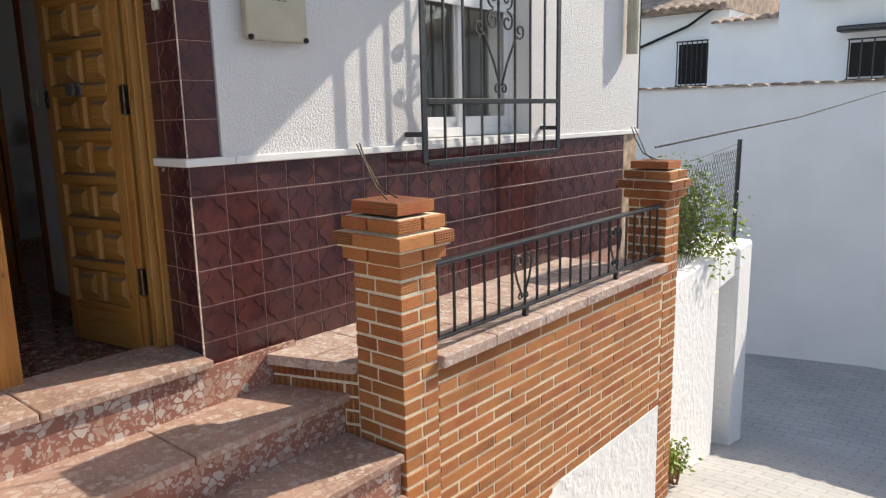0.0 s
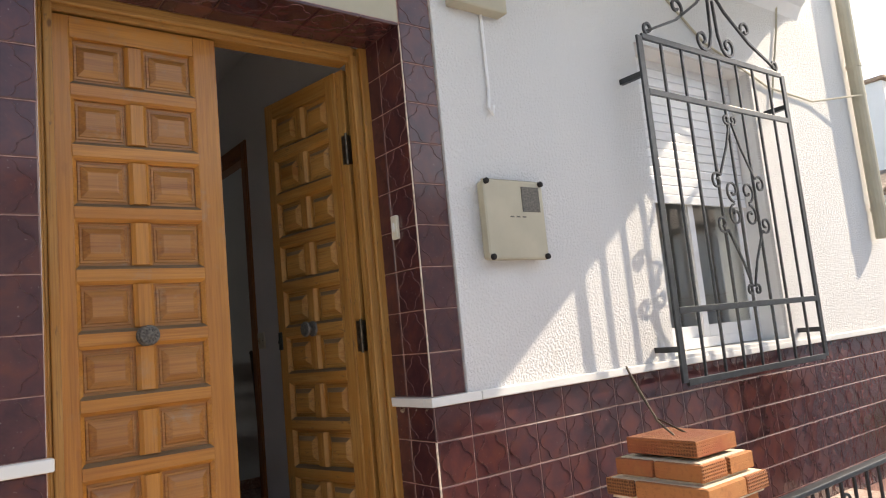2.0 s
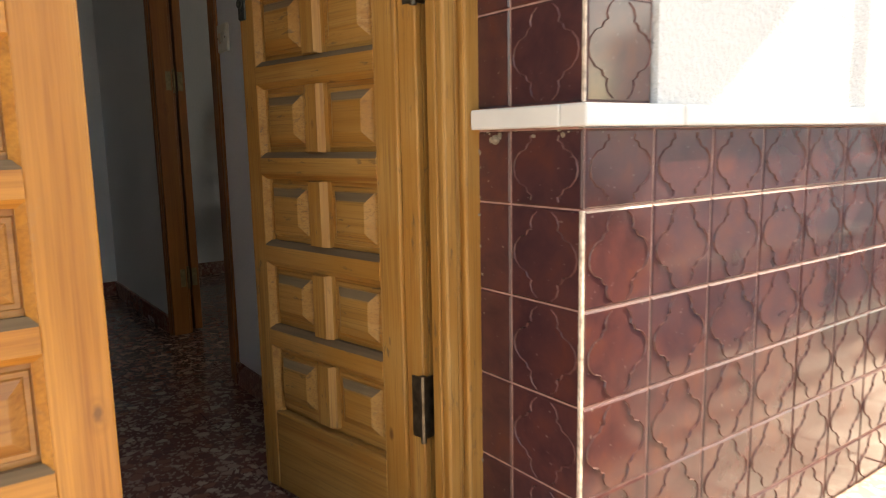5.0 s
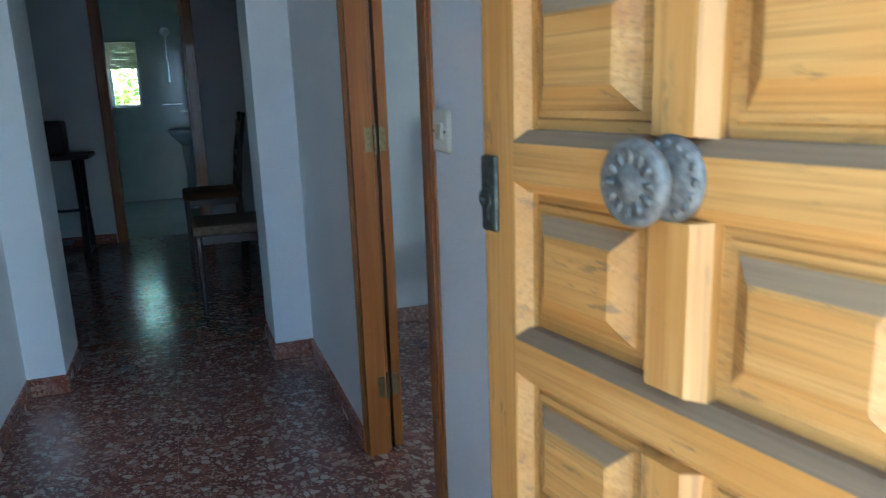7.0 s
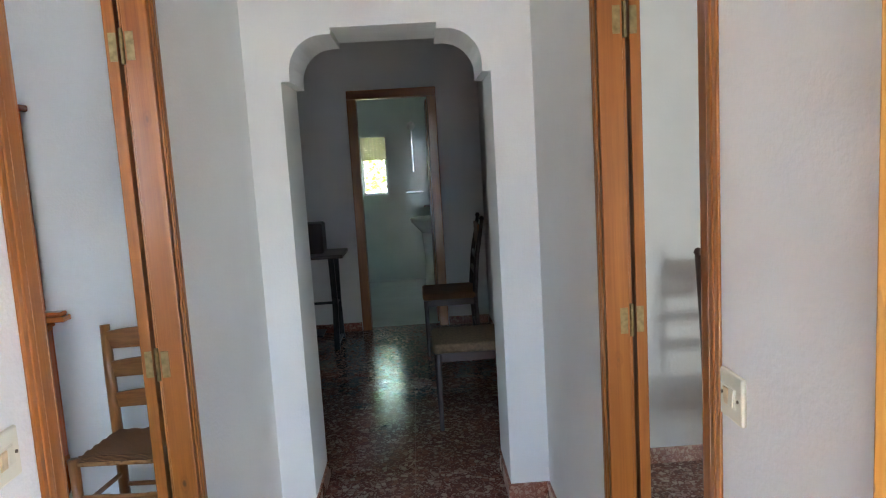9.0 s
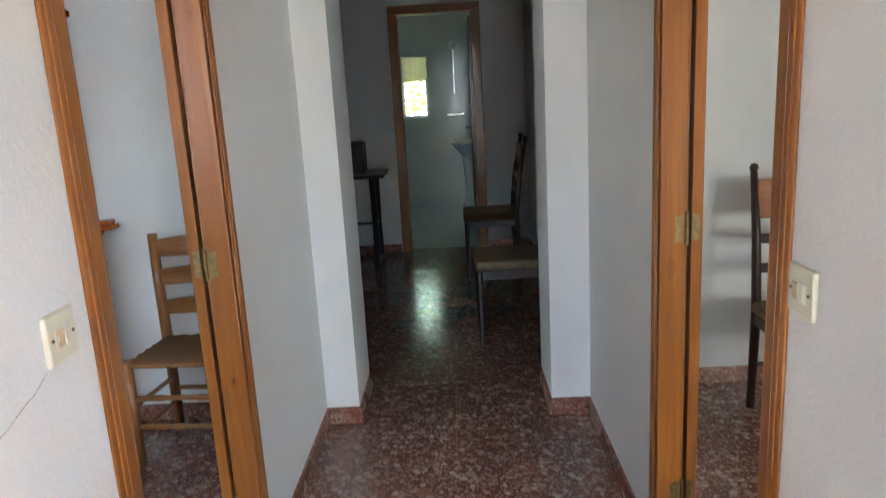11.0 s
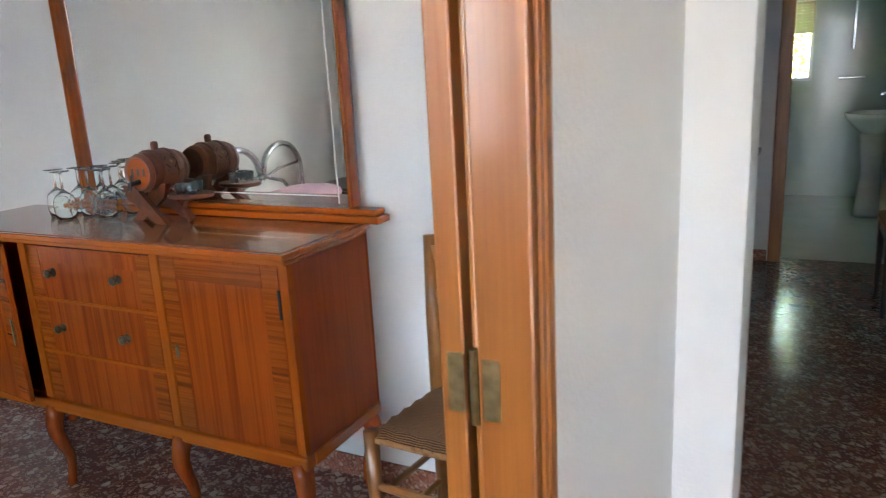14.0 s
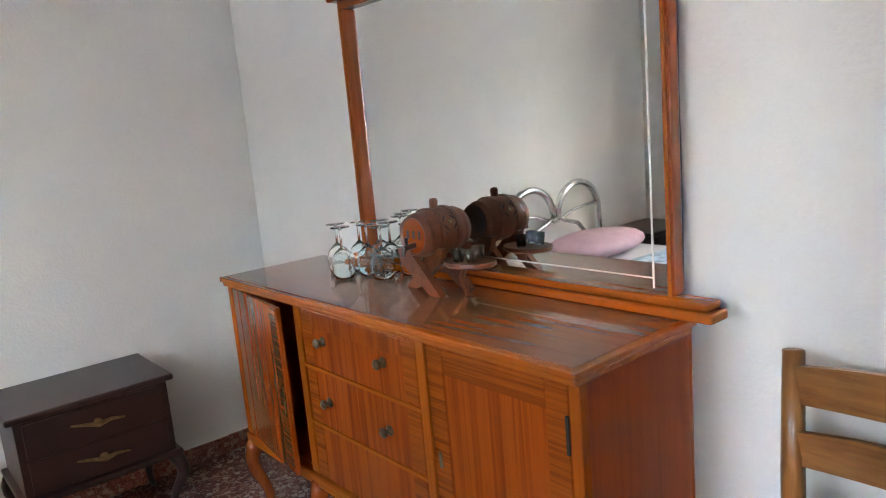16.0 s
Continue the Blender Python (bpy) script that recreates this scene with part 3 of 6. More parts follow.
def terrace():
    bm = boxm(FX - 0.011, -0.72, 5.06, 7.43, -2.2, -0.075)
    prism(bm, [(FX - 0.011, 5.06), (FX - 0.011, 4.93), (-0.74, 5.058)], 1.4, Matrix.Translation((0, 0, -1.475)))
    setting("terrace_base", bm, M["mortar"], "mortar core under the little terrace", "terrace")
    root = tagged(new("terrace_floor"), "pale reddish terrazzo slabs on the little terrace, chipped at the edge", "terrace floor", kind="structure")
    for x0, x1 in ((FX + 0.001, -0.94), (-0.936, -0.737)):
        f0, f1 = [4.85 + (x + 1.16) * 0.365 for x in (x0, x1)]
        part("slab", prism(bmesh.new(), [(x0, f0), (x1, f1), (x1, 5.24), (x0, 5.24)], 0.045, Matrix.Translation((0, 0, -0.066))), M["terrace"], root)
    y = 5.243
    for i, w in enumerate((0.42, 0.42, 0.42, 0.42, 0.42)):
        for x0, x1 in ((FX, -0.94), (-0.936, -0.735)):
            part("slab", boxm(x0 + 0.001, x1, y + 0.002, y + w - 0.002, -0.066, -0.021, bevel=0.004), M["terrace"], root)
        y += w


terrace()

# ---- glazed wall tiles ----
TW, TH = 0.15, 0.1445
tile_meshes = {}


def lantern(w, h):
    half = [(0.0, 0.475), (0.10, 0.455), (0.17, 0.40), (0.195, 0.33), (0.18, 0.275), (0.235, 0.25), (0.26, 0.195), (0.35, 0.165), (0.42, 0.085), (0.44, 0.0)]
    pts = half + [(x, -y) for x, y in reversed(half[:-1])]
    return pts + [(-x, y) for x, y in reversed(pts[1:-1])]


def tile_mesh(w, h):
    key = (round(w, 3), round(h, 3))
    if key in tile_meshes:
        return tile_meshes[key]
    bm = bmesh.new()
    t, b = 0.009, 0.003
    a, c = w / 2 - 0.0014, h / 2 - 0.0014
    base = [(-a, -c), (a, -c), (a, c), (-a, c)]
    v0 = [bm.verts.new((x, y, 0)) for x, y in base]
    v1 = [bm.verts.new((x, y, t - 0.002)) for x, y in base]
    v2 = [bm.verts.new((x - math.copysign(b, x), y - math.copysign(b, y), t)) for x, y in base]
    for p, q in ((v0, v1), (v1, v2)):
        for i in range(4):
            j = (i + 1) % 4
            bm.faces.new((p[i], p[j], q[j], q[i]))
    bm.faces.new(v2)
    if w > 0.1:
        ln = lantern(w, h)
        ys = [y * TH for x, y in ln]
        pts = [(x * TW, y * TH) for x, y in ln]
        pts = [(x, y) for x, y in pts]
        n = len(pts)
        for i in range(n):
            (x0, y0), (x1, y1) = pts[i], pts[(i + 1) % n]
            if max(y0, y1) > c - b or min(y0, y1) < -c + b:
                continue
            l = math.hypot(x1 - x0, y1 - y0)
            nx, ny = -(y1 - y0) / l * 0.0009, (x1 - x0) / l * 0.0009
            q = [bm.verts.new((x0 - nx, y0 - ny, t)), bm.verts.new((x1 - nx, y1 - ny, t)), bm.verts.new((x1, y1, t + 0.0022)), bm.verts.new((x0, y0, t + 0.0022)), bm.verts.new((x1 + nx, y1 + ny, t)), bm.verts.new((x0 + nx, y0 + ny, t))]
            for f in (bm.faces.new((q[0], q[1], q[2], q[3])), bm.faces.new((q[3], q[2], q[4], q[5]))):
                f.material_index = 1
    me = link_mesh("tile", bm, [M["tile"], M["ridge"]])
    tile_meshes[key] = me
    return me


FACE_X = Matrix(((0, 0, 1, 0), (1, 0, 0, 0), (0, 1, 0, 0), (0, 0, 0, 1)))      # faces +x, across = y
FACE_NY = Matrix(((1, 0, 0, 0), (0, 0, -1, 0), (0, 1, 0, 0), (0, 0, 0, 1)))    # faces -y, across = x
FACE_DOWN = Matrix(((1, 0, 0, 0), (0, -1, 0, 0), (0, 0, -1, 0), (0, 0, 0, 1)))


def put_tile(root, face, cx, cy, cz, w, h):
    shared("tile", tile_mesh(w, h), root, Matrix.Translation((cx, cy, cz)) @ face)


ROWS_Z = [(0.664, 0.777)] + [(0.664 - TH * (i + 1), 0.664 - TH * i) for i in range(6)]


def tile_wall():
    dado = tagged(new("tile_dado"), "dark purple glazed wall tiles with an embossed lantern pattern", "wall tiles", kind="structure")
    bx = FX - 0.009
    part("grout_bed", boxm(FX - 0.012, FX - 0.002, 4.61, 8.2, -0.35, 0.777), M["grout"], dado)
    y = 4.610
    n = 0
    while y < 8.19:
        w = min(TW, 8.2 - y)
        for z0, z1 in ROWS_Z:
            if z1 < (-0.30 if y < 4.9 else -0.03):
                continue
            put_tile(dado, FACE_X, bx, y + w / 2, (z0 + z1) / 2, w, z1 - z0)
        y += w
    col = tagged(new("tile_jamb"), "dark purple glazed tiles lining the entrance reveal", "wall tiles", kind="structure")
    part("grout_bed", boxm(FX - 0.012, FX - 0.002, 4.61, 4.748, 0.811, 2.30), M["grout"], col)
    part("grout_bed", boxm(-1.392, FX - 0.012, DR + 0.002, DR + 0.012, 0.035, 2.108), M["grout"], col)
    for k in range(11):
        z0 = 0.811 + TH * k
        z1 = min(z0 + TH, 2.30)
        if z1 - z0 > 0.02:
            put_tile(col, FACE_X, bx, 4.679, (z0 + z1) / 2, 0.138, z1 - z0)
    rows = [(max(z0, 0.036), z1) for z0, z1 in ROWS_Z if z1 > 0.06] + [(0.811 + TH * k, min(0.811 + TH * (k + 1), 2.106)) for k in range(9)]
    for z0, z1 in rows:
        put_tile(col, FACE_NY, -1.236, DR + 0.009, (z0 + z1) / 2, TW, z1 - z0)
        put_tile(col, FACE_NY, -1.3515, DR + 0.009, (z0 + z1) / 2, 0.081, z1 - z0)
    part("corner_bead", boxm(FX - 0.004, FX + 0.0015, 4.6035, 4.6095, -0.30, 0.664, bevel=0.001), M["bead"], col, "pale chipped grout along the corner")
    part("corner_bead", boxm(FX - 0.004, FX + 0.0012, 4.6055, 4.6095, 0.812, 2.10, bevel=0.001), M["bead"], col, "pale chipped grout along the corner")
    rg = random.Random(11)
    crumbs = bmesh.new()
    for k in range(34):
        p = (rg.uniform(-1.385, -1.17), DR + rg.uniform(-0.002, 0.004), 0.776 - abs(rg.gauss(0, 0.006))) if k % 2 else (-1.384 + rg.uniform(-0.004, 0.006), DR + rg.uniform(-0.003, 0.004), rg.uniform(0.1, 0.77))
        bmesh.ops.create_icosphere(crumbs, subdivisions=1, radius=rg.uniform(0.0015, 0.0042), matrix=Matrix.Translation(p) @ Matrix.Diagonal((1.3, 0.5, rg.uniform(0.8, 2.2), 1)))
    bmesh.ops.create_icosphere(crumbs, subdivisions=2, radius=0.008, matrix=Matrix.Translation((-1.345, DR, 0.763)) @ Matrix.Diagonal((1.2, 0.7, 1.0, 1)))
    part("mortar_crumbs", crumbs, M["crumb"], col, "grey mortar crumbs in the joint")
    soff = tagged(new("tile_soffit"), "dark purple glazed tiles under the entrance lintel", "wall tiles", kind="structure")
    part("grout_bed", boxm(-1.392, FX - 0.003, DL, DR, 2.1055, 2.112), M["grout"], soff)
    for k in range(8):
        yy = DR - TW * (k + 0.5)
        w = TW
        if yy - TW / 2 < DL:
            w = yy + TW / 2 - DL
            yy = DL + w / 2
        if w > 0.02:
            shared("tile", tile_mesh(TW, w), soff, Matrix.Translation((-1.236, yy, 2.109)) @ FACE_DOWN)
            shared("tile", tile_mesh(0.081, w), soff, Matrix.Translation((-1.3515, yy, 2.109)) @ FACE_DOWN)
    left = tagged(new("tile_panel"), "dark purple glazed tiles beside the entrance", "wall tiles", kind="structure")
    part("grout_bed", boxm(FX - 0.012, FX - 0.002, DL - 0.9, DL - 0.002, -0.35, 2.30), M["grout"], left)
    for k in range(6):
        yy = DL - 0.002 - TW * (k + 0.5)
        for z0, z1 in ROWS_Z:
            put_tile(left, FACE_X, bx, yy, (z0 + z1) / 2, TW, z1 - z0)
        if k == 0:
            for q in range(11):
                z0 = 0.811 + TH * q
                z1 = min(z0 + TH, 2.30)
                if z1 - z0 > 0.02:
                    put_tile(left, FACE_X, bx, yy, (z0 + z1) / 2, TW, z1 - z0)


def ledges():
    bm = bmesh.new()
    box(bm, -1.383, FX - 0.028, DR - 0.02, DR + 0.01, 0.779, 0.810, 0.003)
    box(bm, FX - 0.027, FX + 0.022, DR - 0.02, 4.80, 0.779, 0.810, 0.003)
    setting("trim_ledge", bm, M["marble"], "narrow white marble ledge round the entrance corner", "ledge")
    setting("trim_ledge", boxm(FX - 0.012, FX + 0.022, 4.803, 8.42, 0.779, 0.810, bevel=0.004), M["marble"], "narrow white marble ledge above the purple tiles", "ledge")
    setting("trim_ledge", boxm(FX - 0.012, FX + 0.022, 1.0, DL + 0.012, 0.779, 0.810, bevel=0.004), M["marble"], "narrow white marble ledge above the purple tiles", "ledge")


ledges()

# ---- entrance door ----
def front_frame():
    root = tagged(new("door_1"), "honey-coloured pine door frame with moulded edges", "door frame", kind="structure")
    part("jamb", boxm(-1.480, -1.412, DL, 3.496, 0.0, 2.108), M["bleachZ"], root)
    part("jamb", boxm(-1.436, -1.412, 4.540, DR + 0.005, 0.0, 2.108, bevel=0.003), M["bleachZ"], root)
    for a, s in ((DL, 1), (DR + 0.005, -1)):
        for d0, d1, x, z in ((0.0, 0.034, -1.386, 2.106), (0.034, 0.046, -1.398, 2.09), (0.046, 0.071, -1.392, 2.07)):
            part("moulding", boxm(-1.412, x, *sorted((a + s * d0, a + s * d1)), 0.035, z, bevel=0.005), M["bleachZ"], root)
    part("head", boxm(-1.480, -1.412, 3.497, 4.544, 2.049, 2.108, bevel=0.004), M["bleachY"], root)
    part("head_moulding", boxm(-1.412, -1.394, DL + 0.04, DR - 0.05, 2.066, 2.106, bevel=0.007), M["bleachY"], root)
    part("threshold", boxm(-1.480, -1.412, 3.497, 4.544, -0.03, 0.004, bevel=0.003), M["step_terrazzo"], root)


front_frame()
LEAF_H = 2.03
PX0, PX1, PMID = 0.089, 0.449, 0.269    # field of panels in a leaf and its middle


def panel_mesh(mats):
    """A raised panel: sunk field, thin moulding, sloped sides and a flat top; faces +z."""
    bm = bmesh.new()
    rings = [(0.0795, 0.072, 0.0), (0.0795, 0.072, 0.003), (0.066, 0.055, 0.003), (0.064, 0.053, 0.006), (0.058, 0.047, 0.006), (0.056, 0.045, 0.009), (0.042, 0.030, 0.0185), (0.039, 0.027, 0.0200)]
    prev = None
    for n, (r, q, z) in enumerate(rings):
        cur = [bm.verts.new((sx * r, sy * q, z)) for sx, sy in ((-1, -1), (1, -1), (1, 1), (-1, 1))]
        if prev:
            for i in range(4):
                j = (i + 1) % 4
                f = bm.faces.new((prev[i], prev[j], cur[j], cur[i]))
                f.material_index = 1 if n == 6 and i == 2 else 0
        prev = cur
    bm.faces.new(prev)
    return link_mesh("panel", bm, mats)


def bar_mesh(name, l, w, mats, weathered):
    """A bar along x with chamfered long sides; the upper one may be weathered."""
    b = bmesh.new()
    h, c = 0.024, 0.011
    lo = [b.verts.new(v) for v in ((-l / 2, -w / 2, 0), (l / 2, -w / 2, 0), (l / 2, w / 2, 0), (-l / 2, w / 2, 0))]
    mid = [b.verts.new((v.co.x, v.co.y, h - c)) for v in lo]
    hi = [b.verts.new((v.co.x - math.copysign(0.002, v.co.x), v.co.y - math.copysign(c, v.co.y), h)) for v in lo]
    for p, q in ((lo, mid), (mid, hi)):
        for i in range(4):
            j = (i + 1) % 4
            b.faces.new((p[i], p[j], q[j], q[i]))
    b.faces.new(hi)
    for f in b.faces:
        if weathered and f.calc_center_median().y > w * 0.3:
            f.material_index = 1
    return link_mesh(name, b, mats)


def door_leaf(name, m, label, width, stile_mat, rail_mat, panel_mat):
    """Local: x from the hinge to the lock, y up, z out of the street face."""
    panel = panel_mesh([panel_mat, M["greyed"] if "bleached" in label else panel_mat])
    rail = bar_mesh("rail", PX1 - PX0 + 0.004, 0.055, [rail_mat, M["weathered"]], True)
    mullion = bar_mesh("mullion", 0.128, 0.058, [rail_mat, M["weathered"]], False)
    root = thing(name, m, label, "door")
    part("core", boxm(-0.008, width, 0.0, LEAF_H, -0.021, 0.0), stile_mat, root)
    part("rebate", boxm(-0.008, 0.033, 0.0, LEAF_H, 0.0, 0.016, bevel=0.003), stile_mat, root)
    for x0, x1 in ((0.034, PX0), (PX1, width)):
        part("stile", boxm(x0, x1, 0.0, LEAF_H, 0.0, 0.022, bevel=0.003), stile_mat, root)
    chamfer = bar_mesh("stile_chamfer", 1.80, 0.022, [stile_mat], False)
    for x in (PX0, PX1):
        shared("stile_chamfer", chamfer, root, Matrix.Translation((x, 1.08, -0.0025)) @ pose(0, 0, 0, 0, 0, 90))
    part("top_rail", boxm(PX0, PX1, 1.963, LEAF_H, 0.0, 0.021, bevel=0.003), rail_mat, root)
    part("bottom_rail", boxm(PX0, PX1, 0.0, 0.18, 0.0, 0.021, bevel=0.003), rail_mat, root)
    for k in range(10):
        z = 0.185 + 0.182 * k
        for cx in (PMID - 0.1015, PMID + 0.1015):
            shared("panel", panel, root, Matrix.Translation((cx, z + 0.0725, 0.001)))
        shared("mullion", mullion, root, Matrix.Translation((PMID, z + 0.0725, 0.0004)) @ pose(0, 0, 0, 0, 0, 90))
        if k:
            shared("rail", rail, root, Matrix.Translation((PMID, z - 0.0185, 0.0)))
    kx, kz = PMID, 1.077
    rose = bmesh.new()
    lathe(rose, [(0.0, 0.020), (0.029, 0.021), (0.030, 0.025), (0.027, 0.029), (0.019, 0.0305), (0.012, 0.033), (0.0, 0.033)], 28, Matrix.Translation((kx, kz, 0.0)))
    for k in range(16):
        a = math.tau * k / 16
        bmesh.ops.create_icosphere(rose, subdivisions=1, radius=0.0042, matrix=Matrix.Translation((kx + 0.024 * math.cos(a), kz + 0.024 * math.sin(a), 0.0285)) @ Matrix.Diagonal((1, 1, 0.6, 1)))
    part("rose", rose, M["pewter"], root, "embossed round pewter backplate", True)
    knob = bmesh.new()
    lathe(knob, [(0.0, 0.031), (0.010, 0.032), (0.009, 0.043), (0.014, 0.047), (0.026, 0.051), (0.0295, 0.056), (0.0285, 0.061), (0.024, 0.0645), (0.020, 0.062), (0.013, 0.0635), (0.010, 0.066), (0.0, 0.0675)], 28, Matrix.Translation((kx, kz, 0.0)))
    for k in range(12):
        a = math.tau * k / 12
        bmesh.ops.create_icosphere(knob, subdivisions=1, radius=0.0046, matrix=Matrix.Translation((kx + 0.0175 * math.cos(a), kz + 0.0175 * math.sin(a), 0.0625)) @ pose(0, 0, 0, 0, 0, math.degrees(a)) @ Matrix.Diagonal((1.4, 0.7, 0.55, 1)))
    part("knob", knob, M["pewter"], root, "round embossed dark pewter knob", True)
    if "open" in label:
        plate = bmesh.new()
        box(plate, 0.474, 0.498, 1.008, 1.080, 0.020, 0.027, 0.003)
        lathe(plate, [(0.0, 0.027), (0.009, 0.027), (0.009, 0.031), (0.0045, 0.032), (0.0035, 0.028), (0.0, 0.028)], 16, Matrix.Translation((0.486, 1.040, 0.0)))
        box(plate, 0.4845, 0.4875, 1.020, 1.034, 0.0268, 0.029)
        part("lock_plate", plate, M["lockplate"], root, "small dark metal lock plate")
    for z in (0.30, 1.03, 1.72):
        h = bmesh.new()
        box(h, -0.012, -0.0085, z - 0.055, z + 0.055, -0.018, 0.018)
        box(h, -0.010, 0.018, z - 0.055, z + 0.055, 0.0155, 0.0185)
        tube(h, [(-0.012, z - 0.06, 0.022), (-0.012, z + 0.06, 0.022)], 0.006, 8)
        part("hinge", h, M["bronze"], root, "dark metal hinge")
    return root


# closed leaf: hinge at the near jamb, face to the street
left_m = Matrix(((0, 0, 1, -1.437), (1, 0, 0, 3.518), (0, 1, 0, 0.012), (0, 0, 0, 1)))
door_leaf("door_leaf", left_m, "honey-coloured pine door leaf with raised square panels, closed", 0.522, M["pineY"], M["pineX"], M["panelX"])
right_m = Matrix.Translation((-1.467, 4.549, 0.006)) @ pose(0, 0, 0, 0, 0, 10.4) @ Matrix(((-1, 0, 0, 0), (0, 0, -1, 0), (0, 1, 0, 0), (0, 0, 0, 1)))
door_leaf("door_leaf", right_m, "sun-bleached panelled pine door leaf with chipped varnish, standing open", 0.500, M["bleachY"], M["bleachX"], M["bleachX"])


# ---- inner doors ----
def inner_door(side):
    """Frame in a hall side wall and its leaf, folded back into the room. side: -1 for the bedroom, 1 for the other."""
    yw = YL if side < 0 else YR
    yr = yw + side * PT
    root = tagged(new("door_2" if side < 0 else "door_3"), "orange-brown varnished pine door frame in the white wall", "door frame", kind="structure")

    def yb(a, b):
        return sorted((yw + side * a, yw + side * b))
    for x0, x1, s in ((DOOR_X0, DOOR_X0 + 0.05, 1), (DOOR_X1 - 0.072, DOOR_X1, -1)):
        part("lining", boxm(x0, x1, *yb(0.0, PT), 0.0, 2.08, bevel=0.003), M["jambZ"], root)
        xo = x0 - 0.006 if s > 0 else x1 + 0.02
        xi = x0 + 0.038 if s > 0 else x1 - 0.055
        part("architrave", boxm(*sorted((xo, xi)), *yb(-0.007, -0.0005), 0.0, 2.115, bevel=0.005), M["jambZ"], root)
        part("bead", boxm(*sorted((xo + s * 0.016, xo + s * 0.034)), *yb(-0.010, -0.0065), 0.0, 2.098, bevel=0.003), M["jambZ"], root)
        part("architrave", boxm(*sorted((xo, xi)), *yb(PT + 0.001, PT + 0.012), 0.0, 2.115, bevel=0.005), M["jambZ"], root)
    part("head", boxm(DOOR_X0 + 0.05, DOOR_X1 - 0.072, *yb(0.0, PT), 2.03, 2.08, bevel=0.003), M["jambX"], root)
    part("head_architrave", boxm(DOOR_X0 + 0.036, DOOR_X1 - 0.056, *yb(-0.007, -0.0005), 2.045, 2.115, bevel=0.005), M["jambX"], root)
    hx = DOOR_X0 + 0.05
    leaf = thing("inner_door", Matrix.Translation((hx - 0.012, yr + side * 0.021, 0.012)) @ pose(0, 0, 0, 0, 0, -side * 5.0), "orange-brown varnished pine door folded back against the wall, seen on its edge", "door")
    y0, y1 = sorted((0.0, side * 0.030))
    part("panel", boxm(-0.62, 0.0, y0, y1, 0.0, 2.01, bevel=0.003), M["jambZ"], leaf)
    for z in (0.22, 0.965 if side < 0 else 1.0, 1.80):
        h = bmesh.new()
        tube(h, [(0.010, -side * 0.014, z - 0.045), (0.010, -side * 0.014, z + 0.045)], 0.0055, 8)
        box(h, 0.0005, 0.003, *sorted((side * 0.001, side * 0.020)), z - 0.036, z + 0.036)
        box(h, 0.0145, 0.0165, *sorted((-side * 0.026, -side * 0.046)), z - 0.036, z + 0.036)
        part("hinge", h, M["brass"], leaf, "brass hinge")
    lock = bmesh.new()
    tube(lock, [(-0.57, side * 0.036, 1.02), (-0.57, side * 0.075, 1.02), (-0.47, side * 0.08, 1.02)], 0.008, 8)
    part("handle", lock, M["bronze"], leaf)


inner_door(-1)
inner_door(1)


def bath_door_frame():
    root = tagged(new("door_4"), "brown varnished wooden frame round the bathroom doorway", "door frame", kind="structure")
    for y0, y1 in ((3.585, 3.665), (4.275, 4.355)):
        part("jamb", boxm(BACK_X - 0.11, BACK_X + 0.018, y0, y1, 0, 2.03, bevel=0.006), M["jambZ"], root)
    part("head", boxm(BACK_X - 0.11, BACK_X + 0.018, 3.585, 4.355, 2.03, 2.105, bevel=0.006), M["jambY"], root)
    leaf = thing("bathroom_door", Matrix.Translation((BACK_X - 0.12, 4.262, 0.01)), "brown wooden bathroom door opened inwards", "door")
    part("panel", boxm(-0.60, 0, 0.0, 0.035, 0, 2.0, bevel=0.003), M["jambZ"], leaf)
    h = bmesh.new()
    tube(h, [(-0.55, 0, 1.03), (-0.55, -0.05, 1.03), (-0.46, -0.055, 1.03)], 0.009, 8)
    part("handle", h, M["steel"], leaf)
    root = tagged(new("door_5"), "brown wooden doorway in the side wall of the back room", "door frame", kind="structure")
    for x0, x1 in ((-5.95, -5.87), (-5.25, -5.17)):
        part("jamb", boxm(x0, x1, 4.695, 4.72, 0, 2.03, bevel=0.004), M["jambZ"], root)
    part("head", boxm(-5.95, -5.17, 4.695, 4.72, 2.03, 2.10, bevel=0.004), M["jambX"], root)
    part("panel", boxm(-5.87, -5.25, 4.705, 4.72, 0, 2.03), M["jambZ"], root)


bath_door_frame()


# ---- street window with its grille ----
def bars(bm, pts2, r, x, n=6):
    return tube(bm, [(x, y, z) for y, z in pts2], r, n)


